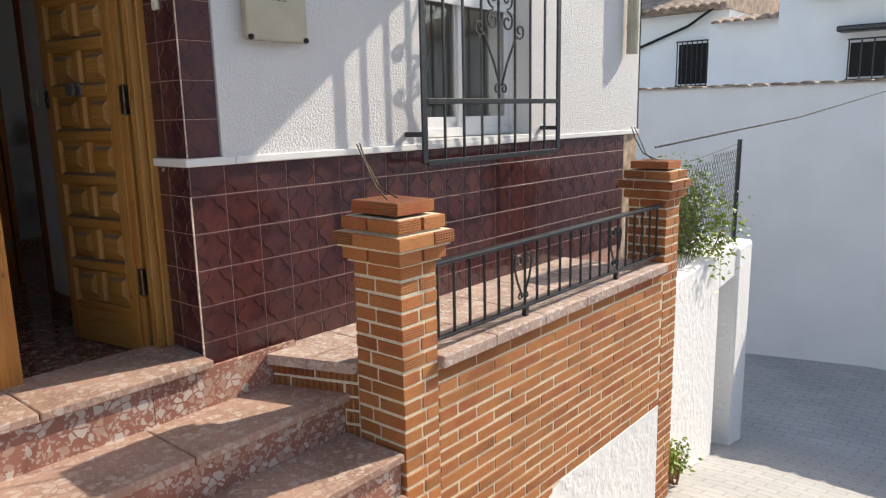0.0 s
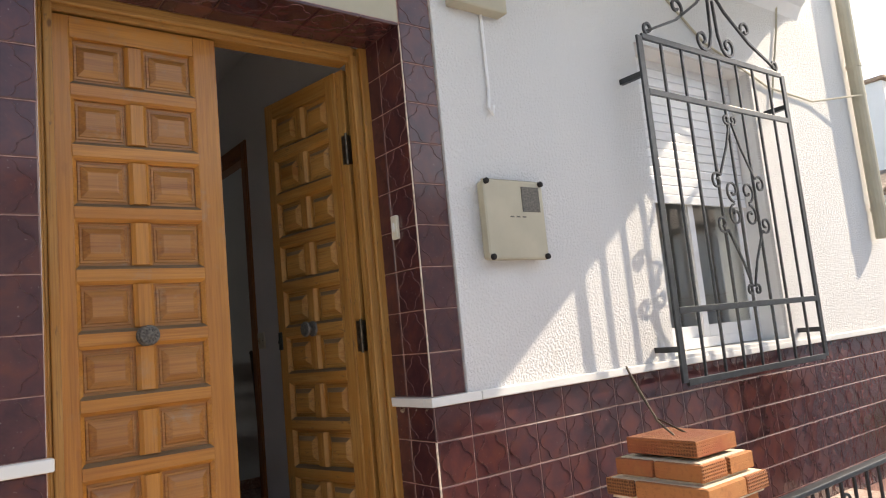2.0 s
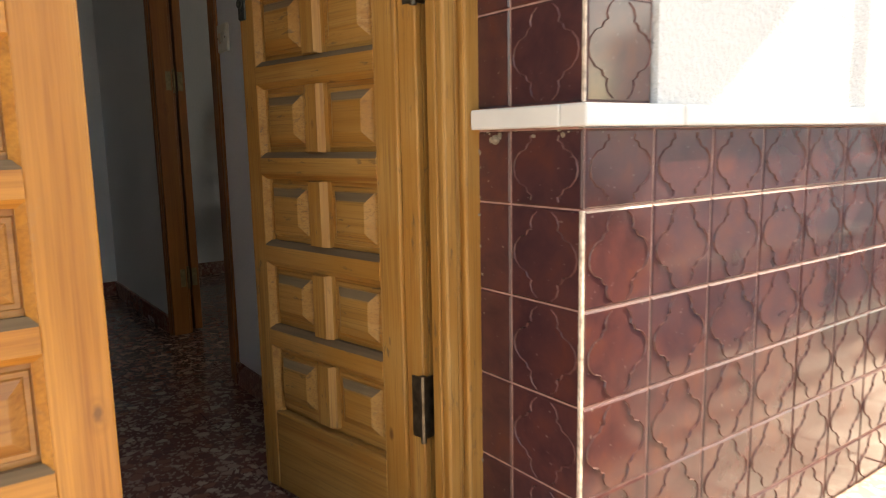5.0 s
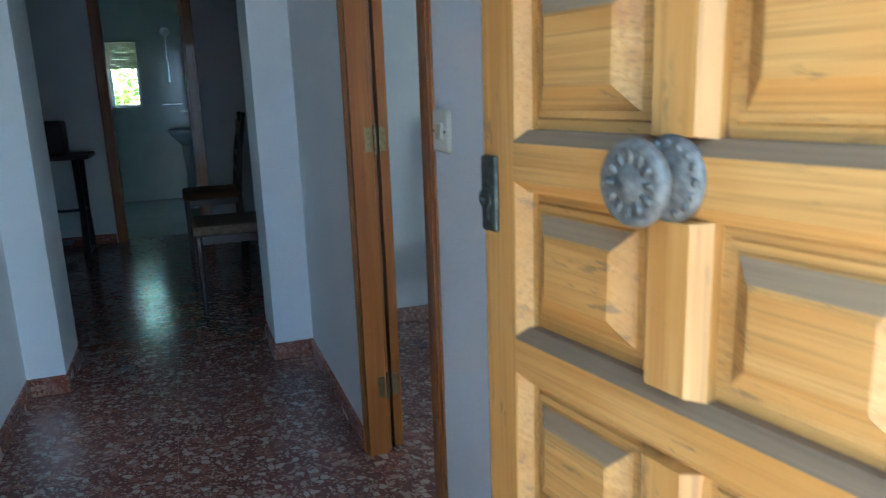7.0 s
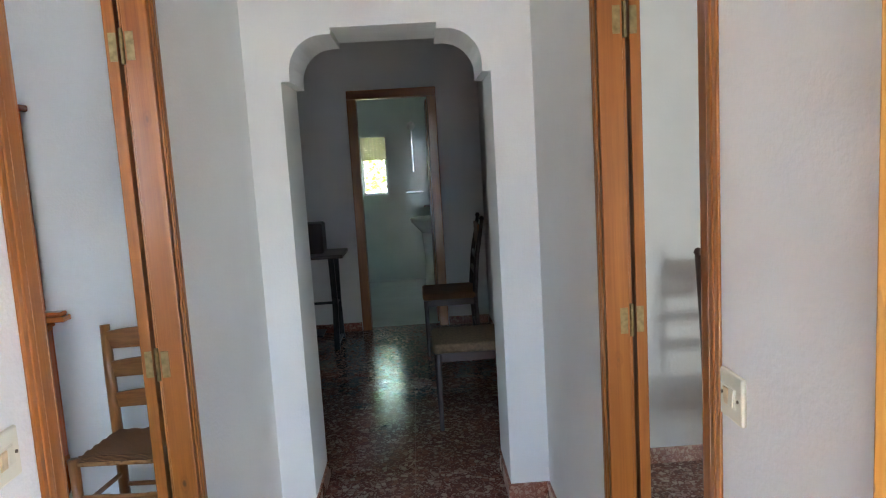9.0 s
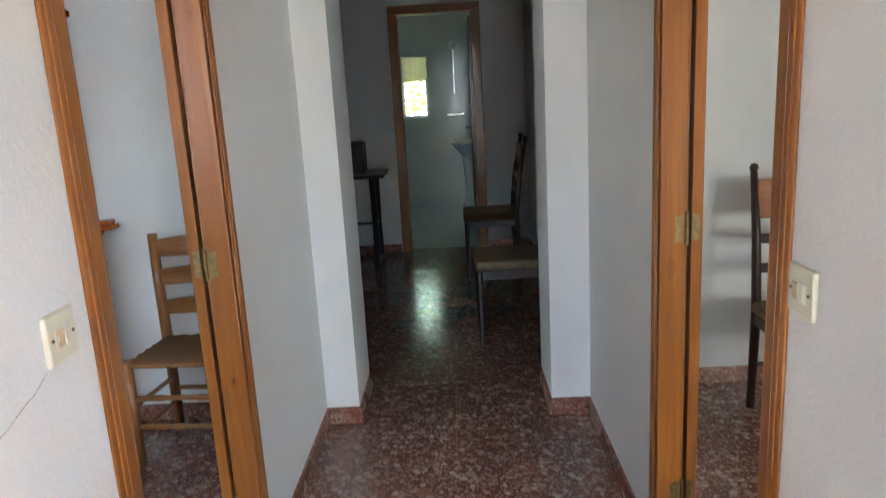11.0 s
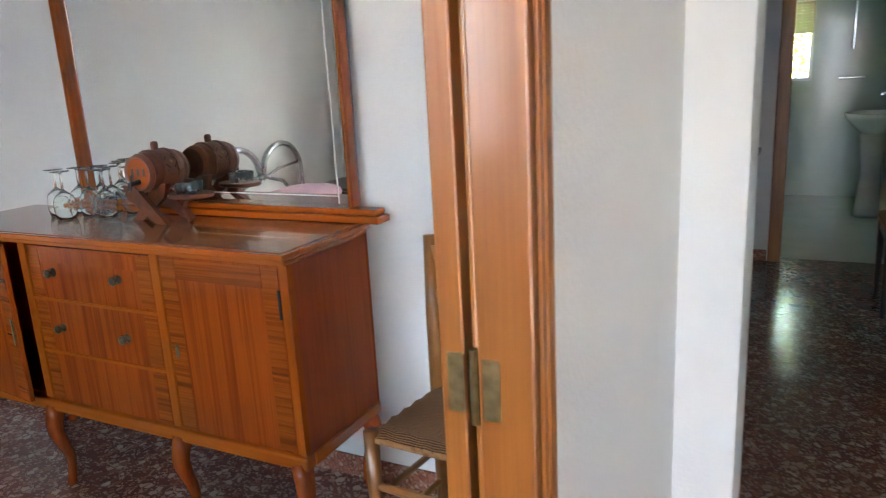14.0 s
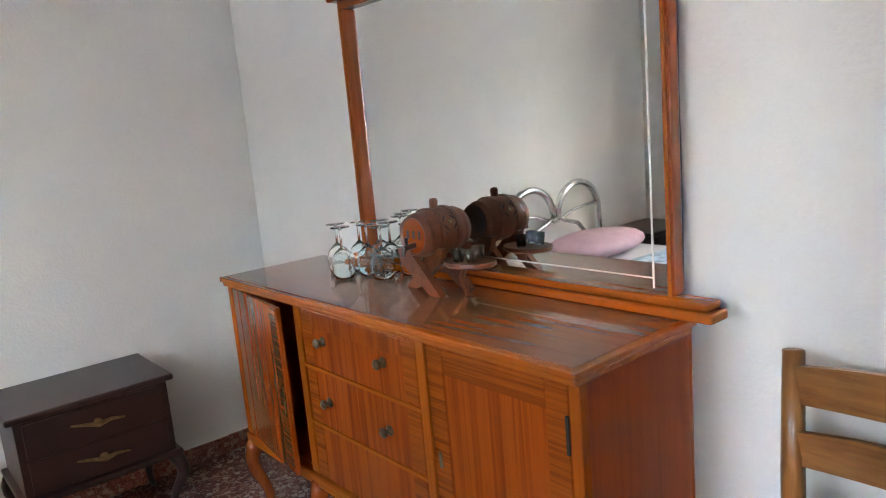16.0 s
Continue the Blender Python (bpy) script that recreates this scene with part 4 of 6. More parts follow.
def street_window():
    root = tagged(new("window_1"), "white street window with a half-lowered roller shutter", "window", kind="structure")
    fx = -1.30
    y0, y1, z0, z1 = 5.93, 6.95, 0.80, 2.28
    for a, b, c, d in ((y0, y0 + 0.05, z0 + 0.03, z1), (y1 - 0.05, y1, z0 + 0.03, z1), (y0 + 0.05, y1 - 0.05, z0 + 0.03, z0 + 0.08), (y0 + 0.05, y1 - 0.05, z1 - 0.05, z1)):
        part("window_frame", boxm(fx - 0.05, fx, a, b, c, d, bevel=0.003), M["pvc"], root)
    for s, a, b in ((0.0, y0 + 0.05, 6.45), (0.022, 6.41, y1 - 0.05)):
        for e, f, g, h in ((a, a + 0.045, z0 + 0.08, z1 - 0.05), (b - 0.045, b, z0 + 0.08, z1 - 0.05), (a + 0.045, b - 0.045, z0 + 0.08, z0 + 0.14), (a + 0.045, b - 0.045, z1 - 0.1, z1 - 0.05)):
            part("sash", boxm(fx - 0.046 + s, fx - 0.026 + s, e, f, g, h, bevel=0.002), M["pvc"], root)
        pane = part("pane", boxm(fx - 0.038 + s, fx - 0.034 + s, a + 0.045, b - 0.045, z0 + 0.14, z1 - 0.1), M["glass"], root)
        pane.visible_shadow = False
    # the sky's light through the open half
    sky_light = bpy.data.lights.new("window_light", "AREA")
    sky_light.shape, sky_light.size, sky_light.size_y, sky_light.energy, sky_light.color = "RECTANGLE", 0.58, 0.86, 0.7, (0.85, 0.93, 1.0)
    new("window_light", sky_light).matrix_world = pose(fx - 0.06, 6.44, 1.20, 0, 90, 0)
    part("window_sill", boxm(-1.34, FX + 0.02, y0, y1, 0.80, 0.826, bevel=0.003), M["marble"], root)
    z = z1 - 0.02
    me = link_mesh("shutter_slat", box(bmesh.new(), -0.006, 0.006, y0 + 0.03, y1 - 0.03, -0.0225, 0.0225, 0.004), M["pvc"])
    while z > 1.53:
        shared("shutter_slat", me, root, Matrix.Translation((fx + 0.018, 0, z)))
        z -= 0.046
    g = thing("window_grille", Matrix.Identity(4), "black wrought-iron window grille with scrolls, standing off the wall", "window grille")
    gx = -1.028
    a, b, c, d = 5.80, 7.035, 0.72, 2.235
    for y in (a, b):
        part("upright", boxm(gx - 0.006, gx + 0.006, y - 0.018, y + 0.018, c, d, bevel=0.002), M["iron"], g)
    for z in (c, d, 1.02, 1.98):
        part("crossbar", boxm(gx - 0.007, gx + 0.007, a + 0.018, b - 0.018, z - 0.014, z + 0.014, bevel=0.002), M["iron"], g)
    for k in range(1, 8):
        y = a + (b - a) * k / 8
        part("bar", tube(bmesh.new(), [(gx, y, c + 0.014), (gx, y, d - 0.014)], 0.0075, 4), M["iron"], g)
    for y in (a, b):
        for z in (0.86, 2.06):
            part("bracket", boxm(SX - 0.01, gx - 0.006, y - 0.012, y + 0.012, z - 0.012, z + 0.012), M["iron"], g)
    cy, cz, sx = (a + b) / 2, 1.50, gx + 0.012
    for s in (-1, 1):
        for zz in (1, -1):
            part("scroll", bars(bmesh.new(), [(cy + s * y, cz + zz * z) for y, z in [(0.01, 0.40), (0.06, 0.28), (0.15, 0.13)] + spiral(0.185, 0.10, 0.045, 0.012, 140, -280, 18)], 0.006, sx, 4), M["iron"], g)
            part("scroll", bars(bmesh.new(), [(cy + s * y, cz + zz * z) for y, z in spiral(0.065, 0.06, 0.055, 0.014, -90, 330, 20)], 0.006, sx, 4), M["iron"], g)
            part("scroll", bars(bmesh.new(), [(cy + s * y, cz + zz * z) for y, z in spiral(0.03, 0.415, 0.026, 0.010, -120, 240, 14)], 0.006, sx, 4), M["iron"], g)
        part("crest_scroll", bars(bmesh.new(), [(cy + s * y, z) for y, z in [(0.56, d + 0.03), (0.32, d + 0.13), (0.12, d + 0.26), (0.0, d + 0.38)]], 0.008, gx, 4), M["iron"], g)
        part("crest_scroll", bars(bmesh.new(), [(cy + s * y, z) for y, z in spiral(0.545, d + 0.045, 0.032, 0.010, -60, 330, 16)], 0.008, gx, 4), M["iron"], g)
        part("crest_scroll", bars(bmesh.new(), [(cy + s * y, z) for y, z in [(0.02, d + 0.3), (0.03, d + 0.12)] + spiral(0.11, d + 0.075, 0.06, 0.014, 200, 620, 20)], 0.008, gx, 4), M["iron"], g)
        part("crest_scroll", bars(bmesh.new(), [(cy + s * y, z) for y, z in spiral(0.30, d + 0.20, 0.05, 0.012, 240, -150, 18)], 0.008, gx, 4), M["iron"], g)
    win = tagged(new("window_2"), "white framed bedroom window to the street", "window", kind="structure")
    for e, f, p, q in ((1.75, 1.81, 0.95, 2.1), (2.64, 2.7, 0.95, 2.1), (1.81, 2.64, 0.95, 1.01), (1.81, 2.64, 2.04, 2.1), (2.20, 2.26, 1.01, 2.04)):
        part("window_frame", boxm(-1.35, -1.30, e, f, p, q, bevel=0.003), M["pvc"], win)


street_window()


# ---- facade fittings ----
def meter_box():
    g = thing("meter_box", Matrix.Translation((SX, 5.02, 1.405)), "beige plastic electricity meter box with a small grey window", "meter box")
    part("body", boxm(0, 0.032, -0.142, 0.142, -0.145, 0.145, bevel=0.012), M["meter"], g)
    part("cover", boxm(0.032, 0.048, -0.150, 0.150, -0.150, 0.150, bevel=0.010), M["meter"], g)
    part("viewing_window", boxm(0.048, 0.051, 0.035, 0.125, 0.03, 0.125, bevel=0.001), M["pewter"], g, "dull grey viewing window")
    for y in (-0.135, 0.135):
        for z in (-0.138, 0.138):
            part("screw_cap", lathe(bmesh.new(), [(0, 0.048), (0.011, 0.048), (0.011, 0.058), (0.006, 0.062), (0, 0.062)], 12, Matrix(((0, 0, 1, 0), (1, 0, 0, y), (0, 1, 0, z), (0, 0, 0, 1)))), M["black"], g)
    for k in range(3):
        part("writing", boxm(0.048, 0.0492, -0.03 + 0.03 * k, -0.012 + 0.03 * k, 0.008, 0.013), M["pewter"], g)
    j = thing("junction_box", Matrix.Translation((SX, 4.95, 2.26)), "small beige junction box high on the stucco", "junction box")
    part("body", boxm(0, 0.06, -0.13, 0.13, -0.05, 0.14, bevel=0.008), M["meter"], j)
    w = thing("cable_loop", Matrix.Identity(4), "thin white cable hanging down the stucco in a loop", "cable")
    part("cable", tube(bmesh.new(), [(SX + 0.008, 4.985, 2.22), (SX + 0.008, 4.985, 1.9), (SX + 0.010, 4.975, 1.84), (SX + 0.02, 4.985, 1.81), (SX + 0.01, 5.0, 1.85)], 0.006, 6), M["pvc"], w)
    b = thing("doorbell", Matrix.Translation((-1.281, DR, 1.40)), "small ivory doorbell push on the purple tiles", "doorbell")
    part("plate", boxm(-0.018, 0.018, -0.014, 0.0, -0.042, 0.042, bevel=0.004), M["plastic"], b)
    part("button", boxm(-0.007, 0.007, -0.018, -0.014, -0.016, 0.016, bevel=0.002), M["pvc"], b)
    p = thing("downpipe", Matrix.Identity(4), "beige plastic downpipe at the corner of the facade", "downpipe")
    part("pipe", tube(bmesh.new(), [(SX + 0.055, 8.17, 1.36), (SX + 0.055, 8.17, 3.3)], 0.042, 14), M["meter"], p)
    for z in (1.55, 2.5):
        part("clip", lathe(bmesh.new(), [(0.043, -0.012), (0.047, -0.012), (0.047, 0.012), (0.043, 0.012)], 14, Matrix.Translation((SX + 0.055, 8.17, z))), M["meter"], p)
    c = thing("wall_cables", Matrix.Identity(4), "thin pale cables strung across the stucco", "cable")
    part("cable", tube(bmesh.new(), [(SX + 0.01, 5.9, 2.75), (SX + 0.01, 6.5, 2.38), (SX + 0.01, 7.1, 2.22), (SX + 0.012, 7.6, 2.2), (SX + 0.09, 8.2, 2.3)], 0.006, 6), M["meter"], c)
    part("cable", tube(bmesh.new(), [(SX + 0.01, 7.1, 2.1), (SX + 0.01, 7.3, 2.6), (SX + 0.012, 7.35, 2.77)], 0.006, 6), M["meter"], c)


meter_box()


# ---- brick pillars, parapet, railing ----
CO = 0.06
brick_meshes = {}


def brick_mesh(lx, ly, lz=0.0485):
    key = (round(lx, 3), round(ly, 3), round(lz, 3))
    if key not in brick_meshes:
        bm = bmesh.new()
        box(bm, -lx / 2, lx / 2, -ly / 2, ly / 2, -lz / 2, lz / 2, 0.0)
        es = [e for e in bm.edges]
        bmesh.ops.bevel(bm, geom=es, offset=0.003, segments=1, affect="EDGES")
        brick_meshes[key] = link_mesh("brick", bm, M["brick"])
    return brick_meshes[key]


rng = random.Random(7)


def put_brick(root, x0, x1, y0, y1, z):
    m = Matrix.Translation(((x0 + x1) / 2 + rng.uniform(-0.002, 0.002), (y0 + y1) / 2 + rng.uniform(-0.002, 0.002), z + rng.uniform(-0.0015, 0.0015))) @ pose(0, 0, 0, 0, 0, rng.uniform(-0.5, 0.5))
    shared("brick", brick_mesh(x1 - x0, y1 - y0), root, m)


def pillar(y0, y1, low):
    x0, x1 = -0.735, -0.48
    j = 0.009
    root = thing("brick_pillar", Matrix.Identity(4), "reddish perforated-brick pillar with a corbelled cap and pale mortar", "brick pillar", "pillars of the terrace")
    part("mortar_core", boxm(x0 + 0.0035, x1 - 0.0035, y0 + 0.0035, y1 - 0.0035, low, 0.575), M["mortar"], root)
    z = 0.64 - CO / 2 + 0.004
    k = 0
    while z > low:
        grow = (0.0, 0.028, 0.055, 0.028)[k] if k < 4 else 0.0
        a, b, c, d = x0 - grow, x1 + grow, y0 - grow, y1 + grow
        if k == 0:
            put_brick(root, a + 0.004, b, c, d, z)
        elif k % 2:
            m = a + (b - a) * 0.46
            put_brick(root, a, m - j / 2, c, d, z)
            put_brick(root, m + j / 2, b, c, c + (d - c) * 0.48, z)
            put_brick(root, m + j / 2, b, c + (d - c) * 0.48 + j, d, z)
        else:
            m = a + (b - a) * 0.30
            put_brick(root, a, m - j / 2, c, d, z)
            put_brick(root, m + j / 2, b, c, c + (d - c) * 0.60, z)
            put_brick(root, m + j / 2, b, c + (d - c) * 0.60 + j, d, z)
        if 0 < k < 4:
            part("mortar_bed", boxm(a + 0.014, b - 0.014, c + 0.014, d - 0.014, z - CO / 2 - 0.004, z + CO / 2 - 0.004), M["mortar"], root)
        z -= CO
        k += 1
    for s in (0.0, 1.0):
        ya = y0 + (y1 - y0) * (0.35 + 0.3 * s)
        part("wire", tube(bmesh.new(), [(-0.60, ya, 0.635), (-0.66 - 0.05 * s, ya, 0.68), (-0.70 - 0.06 * s, ya - 0.02, 0.78), (-0.73 - 0.05 * s, ya - 0.03, 0.85)], 0.0035, 5), M["bronze"], root, "rusty bent wire")
    return root


pillar(5.03, 5.235, -1.35)
pillar(7.43, 7.64, -1.75)


def parapet():
    root = thing("brick_parapet", Matrix.Identity(4), "reddish perforated-brick parapet with pale mortar joints, plastered white at its foot", "brick wall")
    part("mortar_core", boxm(-0.72, -0.4835, 5.235, 7.43, -2.2, -0.052), M["mortar"], root)
    ang = math.atan2(SIDE_B[1] - SIDE_A[1], SIDE_B[0] - SIDE_A[0])
    ln = math.hypot(SIDE_B[1] - SIDE_A[1], SIDE_B[0] - SIDE_A[0])
    side = Matrix.Translation((SIDE_A[0], SIDE_A[1], 0)) @ pose(0, 0, 0, 0, 0, math.degrees(ang))
    ms = part("mortar_side", boxm(0.0, ln, 0.0035, 0.05, -1.2, -0.075), M["mortar"], root)
    ms.matrix_basis = side
    z = -0.085
    k = 0
    while z > -1.62:
        y = 5.237 - (0.13 if k % 2 else 0.0)
        while y < 7.43:
            a, b = max(y, 5.237), min(y + 0.245, 7.428)
            ground_z = street((a + b) / 2)
            patch = 5.75 + (k - 14) * -0.10
            if b - a > 0.03 and z > ground_z - 0.03 and not (z < -0.93 and a > 6.05 - (-0.93 - z) * 0.8):
                put_brick(root, -0.58, -0.48, a, b, z)
            y += 0.255
        xs = [0.0, 0.13, 0.385, ln] if k % 2 else [0.0, 0.25, ln]
        for a, b in zip(xs, xs[1:]):
            if z > -1.0:
                shared("brick", brick_mesh(b - a - 0.009, 0.05), root, side @ Matrix.Translation(((a + b) / 2 + rng.uniform(-0.002, 0.002), 0.025, z + rng.uniform(-0.001, 0.001))))
        z -= CO
        k += 1
    cap = thing("parapet_cap", Matrix.Identity(4), "pale reddish stone coping slabs on the brick parapet", "coping")
    y = 5.237
    for w in (0.36, 0.40, 0.40, 0.34, 0.40, 0.29):
        part("slab", boxm(-0.76, -0.452, y + 0.002, y + w - 0.002, -0.05, 0.004, bevel=0.006), M["terrace"], cap)
        y += w
    pl = bmesh.new()
    prism(pl, [(6.02, -1.75), (6.02, -1.02), (6.20, -0.955), (7.40, -0.945), (7.42, -1.9)], 0.022, Matrix(((0, 0, 1, -0.497), (1, 0, 0, 0), (0, 1, 0, 0), (0, 0, 0, 1))))
    part("plaster_patch", pl, M["whitewash"], root, "flaking white plaster patch")


parapet()


def railing():
    root = thing("terrace_railing", Matrix.Identity(4), "low black wrought-iron railing with heart scrolls on the parapet", "railing")
    x, y0, y1 = -0.52, 5.24, 7.43
    part("top_rail", boxm(x - 0.020, x + 0.020, y0, y1, 0.358, 0.376, bevel=0.004), M["iron"], root)
    part("bottom_rail", boxm(x - 0.014, x + 0.014, y0, y1, 0.048, 0.060, bevel=0.002), M["iron"], root)
    n = 21
    for k in range(n):
        y = y0 + 0.045 + (y1 - y0 - 0.09) * k / (n - 1)
        part("baluster", tube(bmesh.new(), [(x, y, 0.060), (x, y, 0.358)], 0.0075, 6), M["iron"], root)
    for yc in (5.90, 6.83):
        for s in (-1, 1):
            part("scroll", bars(bmesh.new(), [(yc + s * y, z) for y, z in [(0.006, 0.10), (0.05, 0.19), (0.07, 0.255)] + spiral(0.037, 0.275, 0.034, 0.010, 0, 330, 16)], 0.006, x, 5), M["iron"], root)
            part("scroll", bars(bmesh.new(), [(yc + s * y, z) for y, z in spiral(0.022, 0.105, 0.020, 0.007, 150, -220, 12)], 0.005, x, 5), M["iron"], root)
    for y in (5.92, 6.85):
        part("foot", boxm(x - 0.012, x + 0.012, y - 0.012, y + 0.012, 0.0, 0.048), M["iron"], root)


railing()

# ---- bedroom ----
def cabriole(bm, x, y, z0, z1, ox, oy, r=0.024):
    """A curved leg; ox, oy: the way in which its knee swells."""
    pts, rad = [], []
    for i in range(11):
        f = i / 10
        s = math.sin(f * math.pi * 2) * 0.022 * (1 - 0.4 * f)
        pts.append((x + ox * s, y + oy * s, z1 + (z0 - z1) * f))
        rad.append(r * (1.35 - 0.95 * f) if f < 0.9 else r * 0.62)
    return tube(bm, pts, rad, 8)


def knob_on(parent, x, y, z, mat):
    k = lathe(bmesh.new(), [(0.0, 0.0), (0.014, 0.0), (0.014, 0.003), (0.006, 0.006), (0.006, 0.014), (0.013, 0.018), (0.014, 0.023), (0.009, 0.028), (0.0, 0.029)], 14, Matrix(((0, 0, 1, x), (1, 0, 0, y), (0, 1, 0, z), (0, 0, 0, 1))))
    return part("knob", k, mat, parent, "dark bronze knob", True)


def framed_front(parent, name, w, h, veneer, side=True):
    """A veneered front in local y, z from 0, with cross-banded edges; faces +x."""
    f = part(name, boxm(-0.018, 0.0, 0.0, w, 0.0, h, bevel=0.002), veneer, parent)
    b = 0.055 if w < 0.5 else 0.05
    if side:
        part("banding", boxm(0.0, 0.0016, 0.006, 0.006 + b, 0.008, h - 0.008), M["cross"], f)
        part("banding", boxm(0.0, 0.0016, w - 0.006 - b, w - 0.006, 0.008, h - 0.008), M["cross"], f)
    return f


def sideboard():
    Y0, Y1, XB, XF = 1.055, 2.585, -4.475, -4.098
    g = thing("sideboard", Matrix.Identity(4), "glossy reddish-brown veneered sideboard with curved legs, one door ajar", "sideboard")
    z0, z1 = 0.315, 0.868
    part("back_panel", boxm(XB, XB + 0.012, Y0, Y1, z0, z1), M["mahogZ"], g)
    for y in (Y0, Y1 - 0.022):
        part("side_panel", boxm(XB + 0.012, XF - 0.002, y, y + 0.022, z0, z1), M["side"], g)
    for y in (1.522, 2.105):
        part("divider", boxm(XB + 0.012, XF - 0.02, y, y + 0.018, z0 + 0.02, z1), M["mahogZ"], g)
    part("bottom_panel", boxm(XB + 0.012, XF - 0.02, Y0 + 0.022, Y1 - 0.022, z0, z0 + 0.02), M["mahogX"], g)
    # black sheet at the back of the left compartment stands in for shade
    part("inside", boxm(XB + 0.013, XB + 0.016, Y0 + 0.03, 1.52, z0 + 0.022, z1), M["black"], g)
    for y, w in ((Y0, 0.026), (1.512, 0.034), (2.098, 0.030), (Y1 - 0.026, 0.026)):
        part("stile", boxm(XF - 0.02, XF + 0.004, y, y + w, z0 + 0.02, z1, bevel=0.002), M["edgeZ"], g)
    part("apron", boxm(XF - 0.03, XF + 0.010, Y0 - 0.006, Y1 + 0.006, 0.288, 0.327, bevel=0.006), M["edgeY"], g)
    for y in (Y0 - 0.006, Y1 - 0.024):
        part("side_apron", boxm(XB, XF - 0.03, y, y + 0.030, 0.288, 0.327, bevel=0.006), M["edgeX"], g)
    top = part("top", boxm(XB - 0.01, XF + 0.026, Y0 - 0.010, Y1 + 0.010, 0.884, 0.900, bevel=0.004), M["edgeY"], g)
    part("top_veneer", boxm(XB - 0.006, XF + 0.008, Y0 + 0.008, Y1 - 0.008, 0.900, 0.9022), M["varnish"], top, "glossy reddish veneer under a glass-like varnish")
    part("moulding", boxm(XB, XF + 0.018, Y0 - 0.004, Y1 + 0.004, 0.868, 0.884, bevel=0.005), M["edgeY"], g)
    # drawers
    zs = (0.334, 0.513, 0.692)
    for i, z in enumerate(zs):
        d = part("drawer", boxm(XF - 0.016, XF, 1.549, 2.096, z, z + 0.168, bevel=0.002), M["stripe"], g)
        for a in (1.553, 2.040):
            part("banding", boxm(XF, XF + 0.0016, a, a + 0.052, z + 0.006, z + 0.162), M["cross"], d)
        if i == 2:
            part("banding", boxm(XF, XF + 0.0015, 1.606, 2.039, z + 0.118, z + 0.162), M["stripe"], d)
        if i < 2:
            part("drawer_rail", boxm(XF - 0.02, XF + 0.003, 1.546, 2.098, z + 0.1685, z + 0.1785), M["edgeY"], g)
        if i:
            for y in (1.662, 1.954):
                knob_on(d, XF, y, 0.595 if i == 1 else 0.778, M["bronze"])
    # right door, closed
    d = part("door", boxm(XF - 0.016, XF, 2.131, 2.557, 0.332, 0.864, bevel=0.002), M["stripe"], g)
    for a in (2.135, 2.498):
        part("banding", boxm(XF, XF + 0.0016, a, a + 0.055, 0.338, 0.858), M["cross"], d)
    part("banding", boxm(XF, XF + 0.0015, 2.192, 2.496, 0.80, 0.858), M["cross"], d)
    part("lock", boxm(XF, XF + 0.003, 2.150, 2.162, 0.56, 0.60, bevel=0.001), M["bronze"], d)
    part("pull", boxm(XF + 0.0016, XF + 0.006, 2.548, 2.556, 0.72, 0.80, bevel=0.001), M["black"], d)
    # left door, ajar, turned about its outer edge
    dm = Matrix.Translation((XF, Y0 + 0.028, 0.332)) @ pose(0, 0, 0, 0, 0, -7.5)
    d = new("door", link_mesh("door", boxm(-0.016, 0.0, 0.0, 0.424, 0.0, 0.532, bevel=0.002), M["stripe"]))
    d.parent, d.matrix_basis = g, dm
    for a in (0.004, 0.365):
        part("banding", boxm(0.0, 0.0016, a, a + 0.055, 0.006, 0.526), M["cross"], d)
    part("lock", boxm(0.0, 0.004, 0.400, 0.414, 0.20, 0.29, bevel=0.002), M["bronze"], d)
    # legs
    for y in (Y0 + 0.03, 1.53, 2.11, Y1 - 0.03):
        oy = 0.0 if 1.2 < y < 2.4 else (-1.0 if y < 1.5 else 1.0)
        part("leg", cabriole(bmesh.new(), XF - 0.012, y, 0.0, 0.295, 1.0, oy), M["mahogZ"], g, "", True)
    for y in (Y0 + 0.03, Y1 - 0.03):
        part("leg", cabriole(bmesh.new(), XB + 0.03, y, 0.0, 0.295, 0.0, -1.0 if y < 1.5 else 1.0), M["mahogZ"], g, "", True)
    # mirror standing on it
    m = thing("dresser_mirror", Matrix.Identity(4), "large mirror in an orange-brown wooden frame standing on the sideboard", "mirror")
    xb, xf = -4.505, -4.468
    tilt = 0.0
    part("base_rail", boxm(xb, -4.435, 1.285, 2.655, 0.9035, 0.926, bevel=0.006), M["edgeY"], m)
    part("base_moulding", boxm(xb, -4.448, 1.305, 2.64, 0.926, 0.944, bevel=0.006), M["edgeY"], m)
    for y0, y1 in ((1.356, 1.377), (2.532, 2.553)):
        part("post", boxm(xb, xf, y0, y1, 0.944, 1.742, bevel=0.005), M["mahogZ"], m)
        part("bead", boxm(xf, xf + 0.006, y0 + 0.006, y0 + 0.014, 0.944, 1.742, bevel=0.002), M["edgeZ"], m)
    part("top_rail", boxm(xb, xf, 1.352, 2.555, 1.742, 1.768, bevel=0.004), M["mahogY"], m)
    part("cornice", boxm(xb, xf + 0.022, 1.318, 2.588, 1.768, 1.796, bevel=0.008), M["mahogY"], m)
    part("back", boxm(xb - 0.006, xb, 1.36, 2.55, 0.95, 1.76), M["darkY"], m)
    part("mirror_glass", boxm(xb + 0.004, xb + 0.012, 1.377, 2.532, 0.944, 1.742), M["mirror"], m, "silvered mirror glass with a bevelled edge")
    part("bevel_line", boxm(xb + 0.012, xb + 0.0135, 2.482, 2.486, 0.95, 1.735), M["pvc"], m)
    part("bevel_line", boxm(xb + 0.012, xb + 0.0135, 1.40, 2.482, 0.972, 0.975), M["pvc"], m)


sideboard()
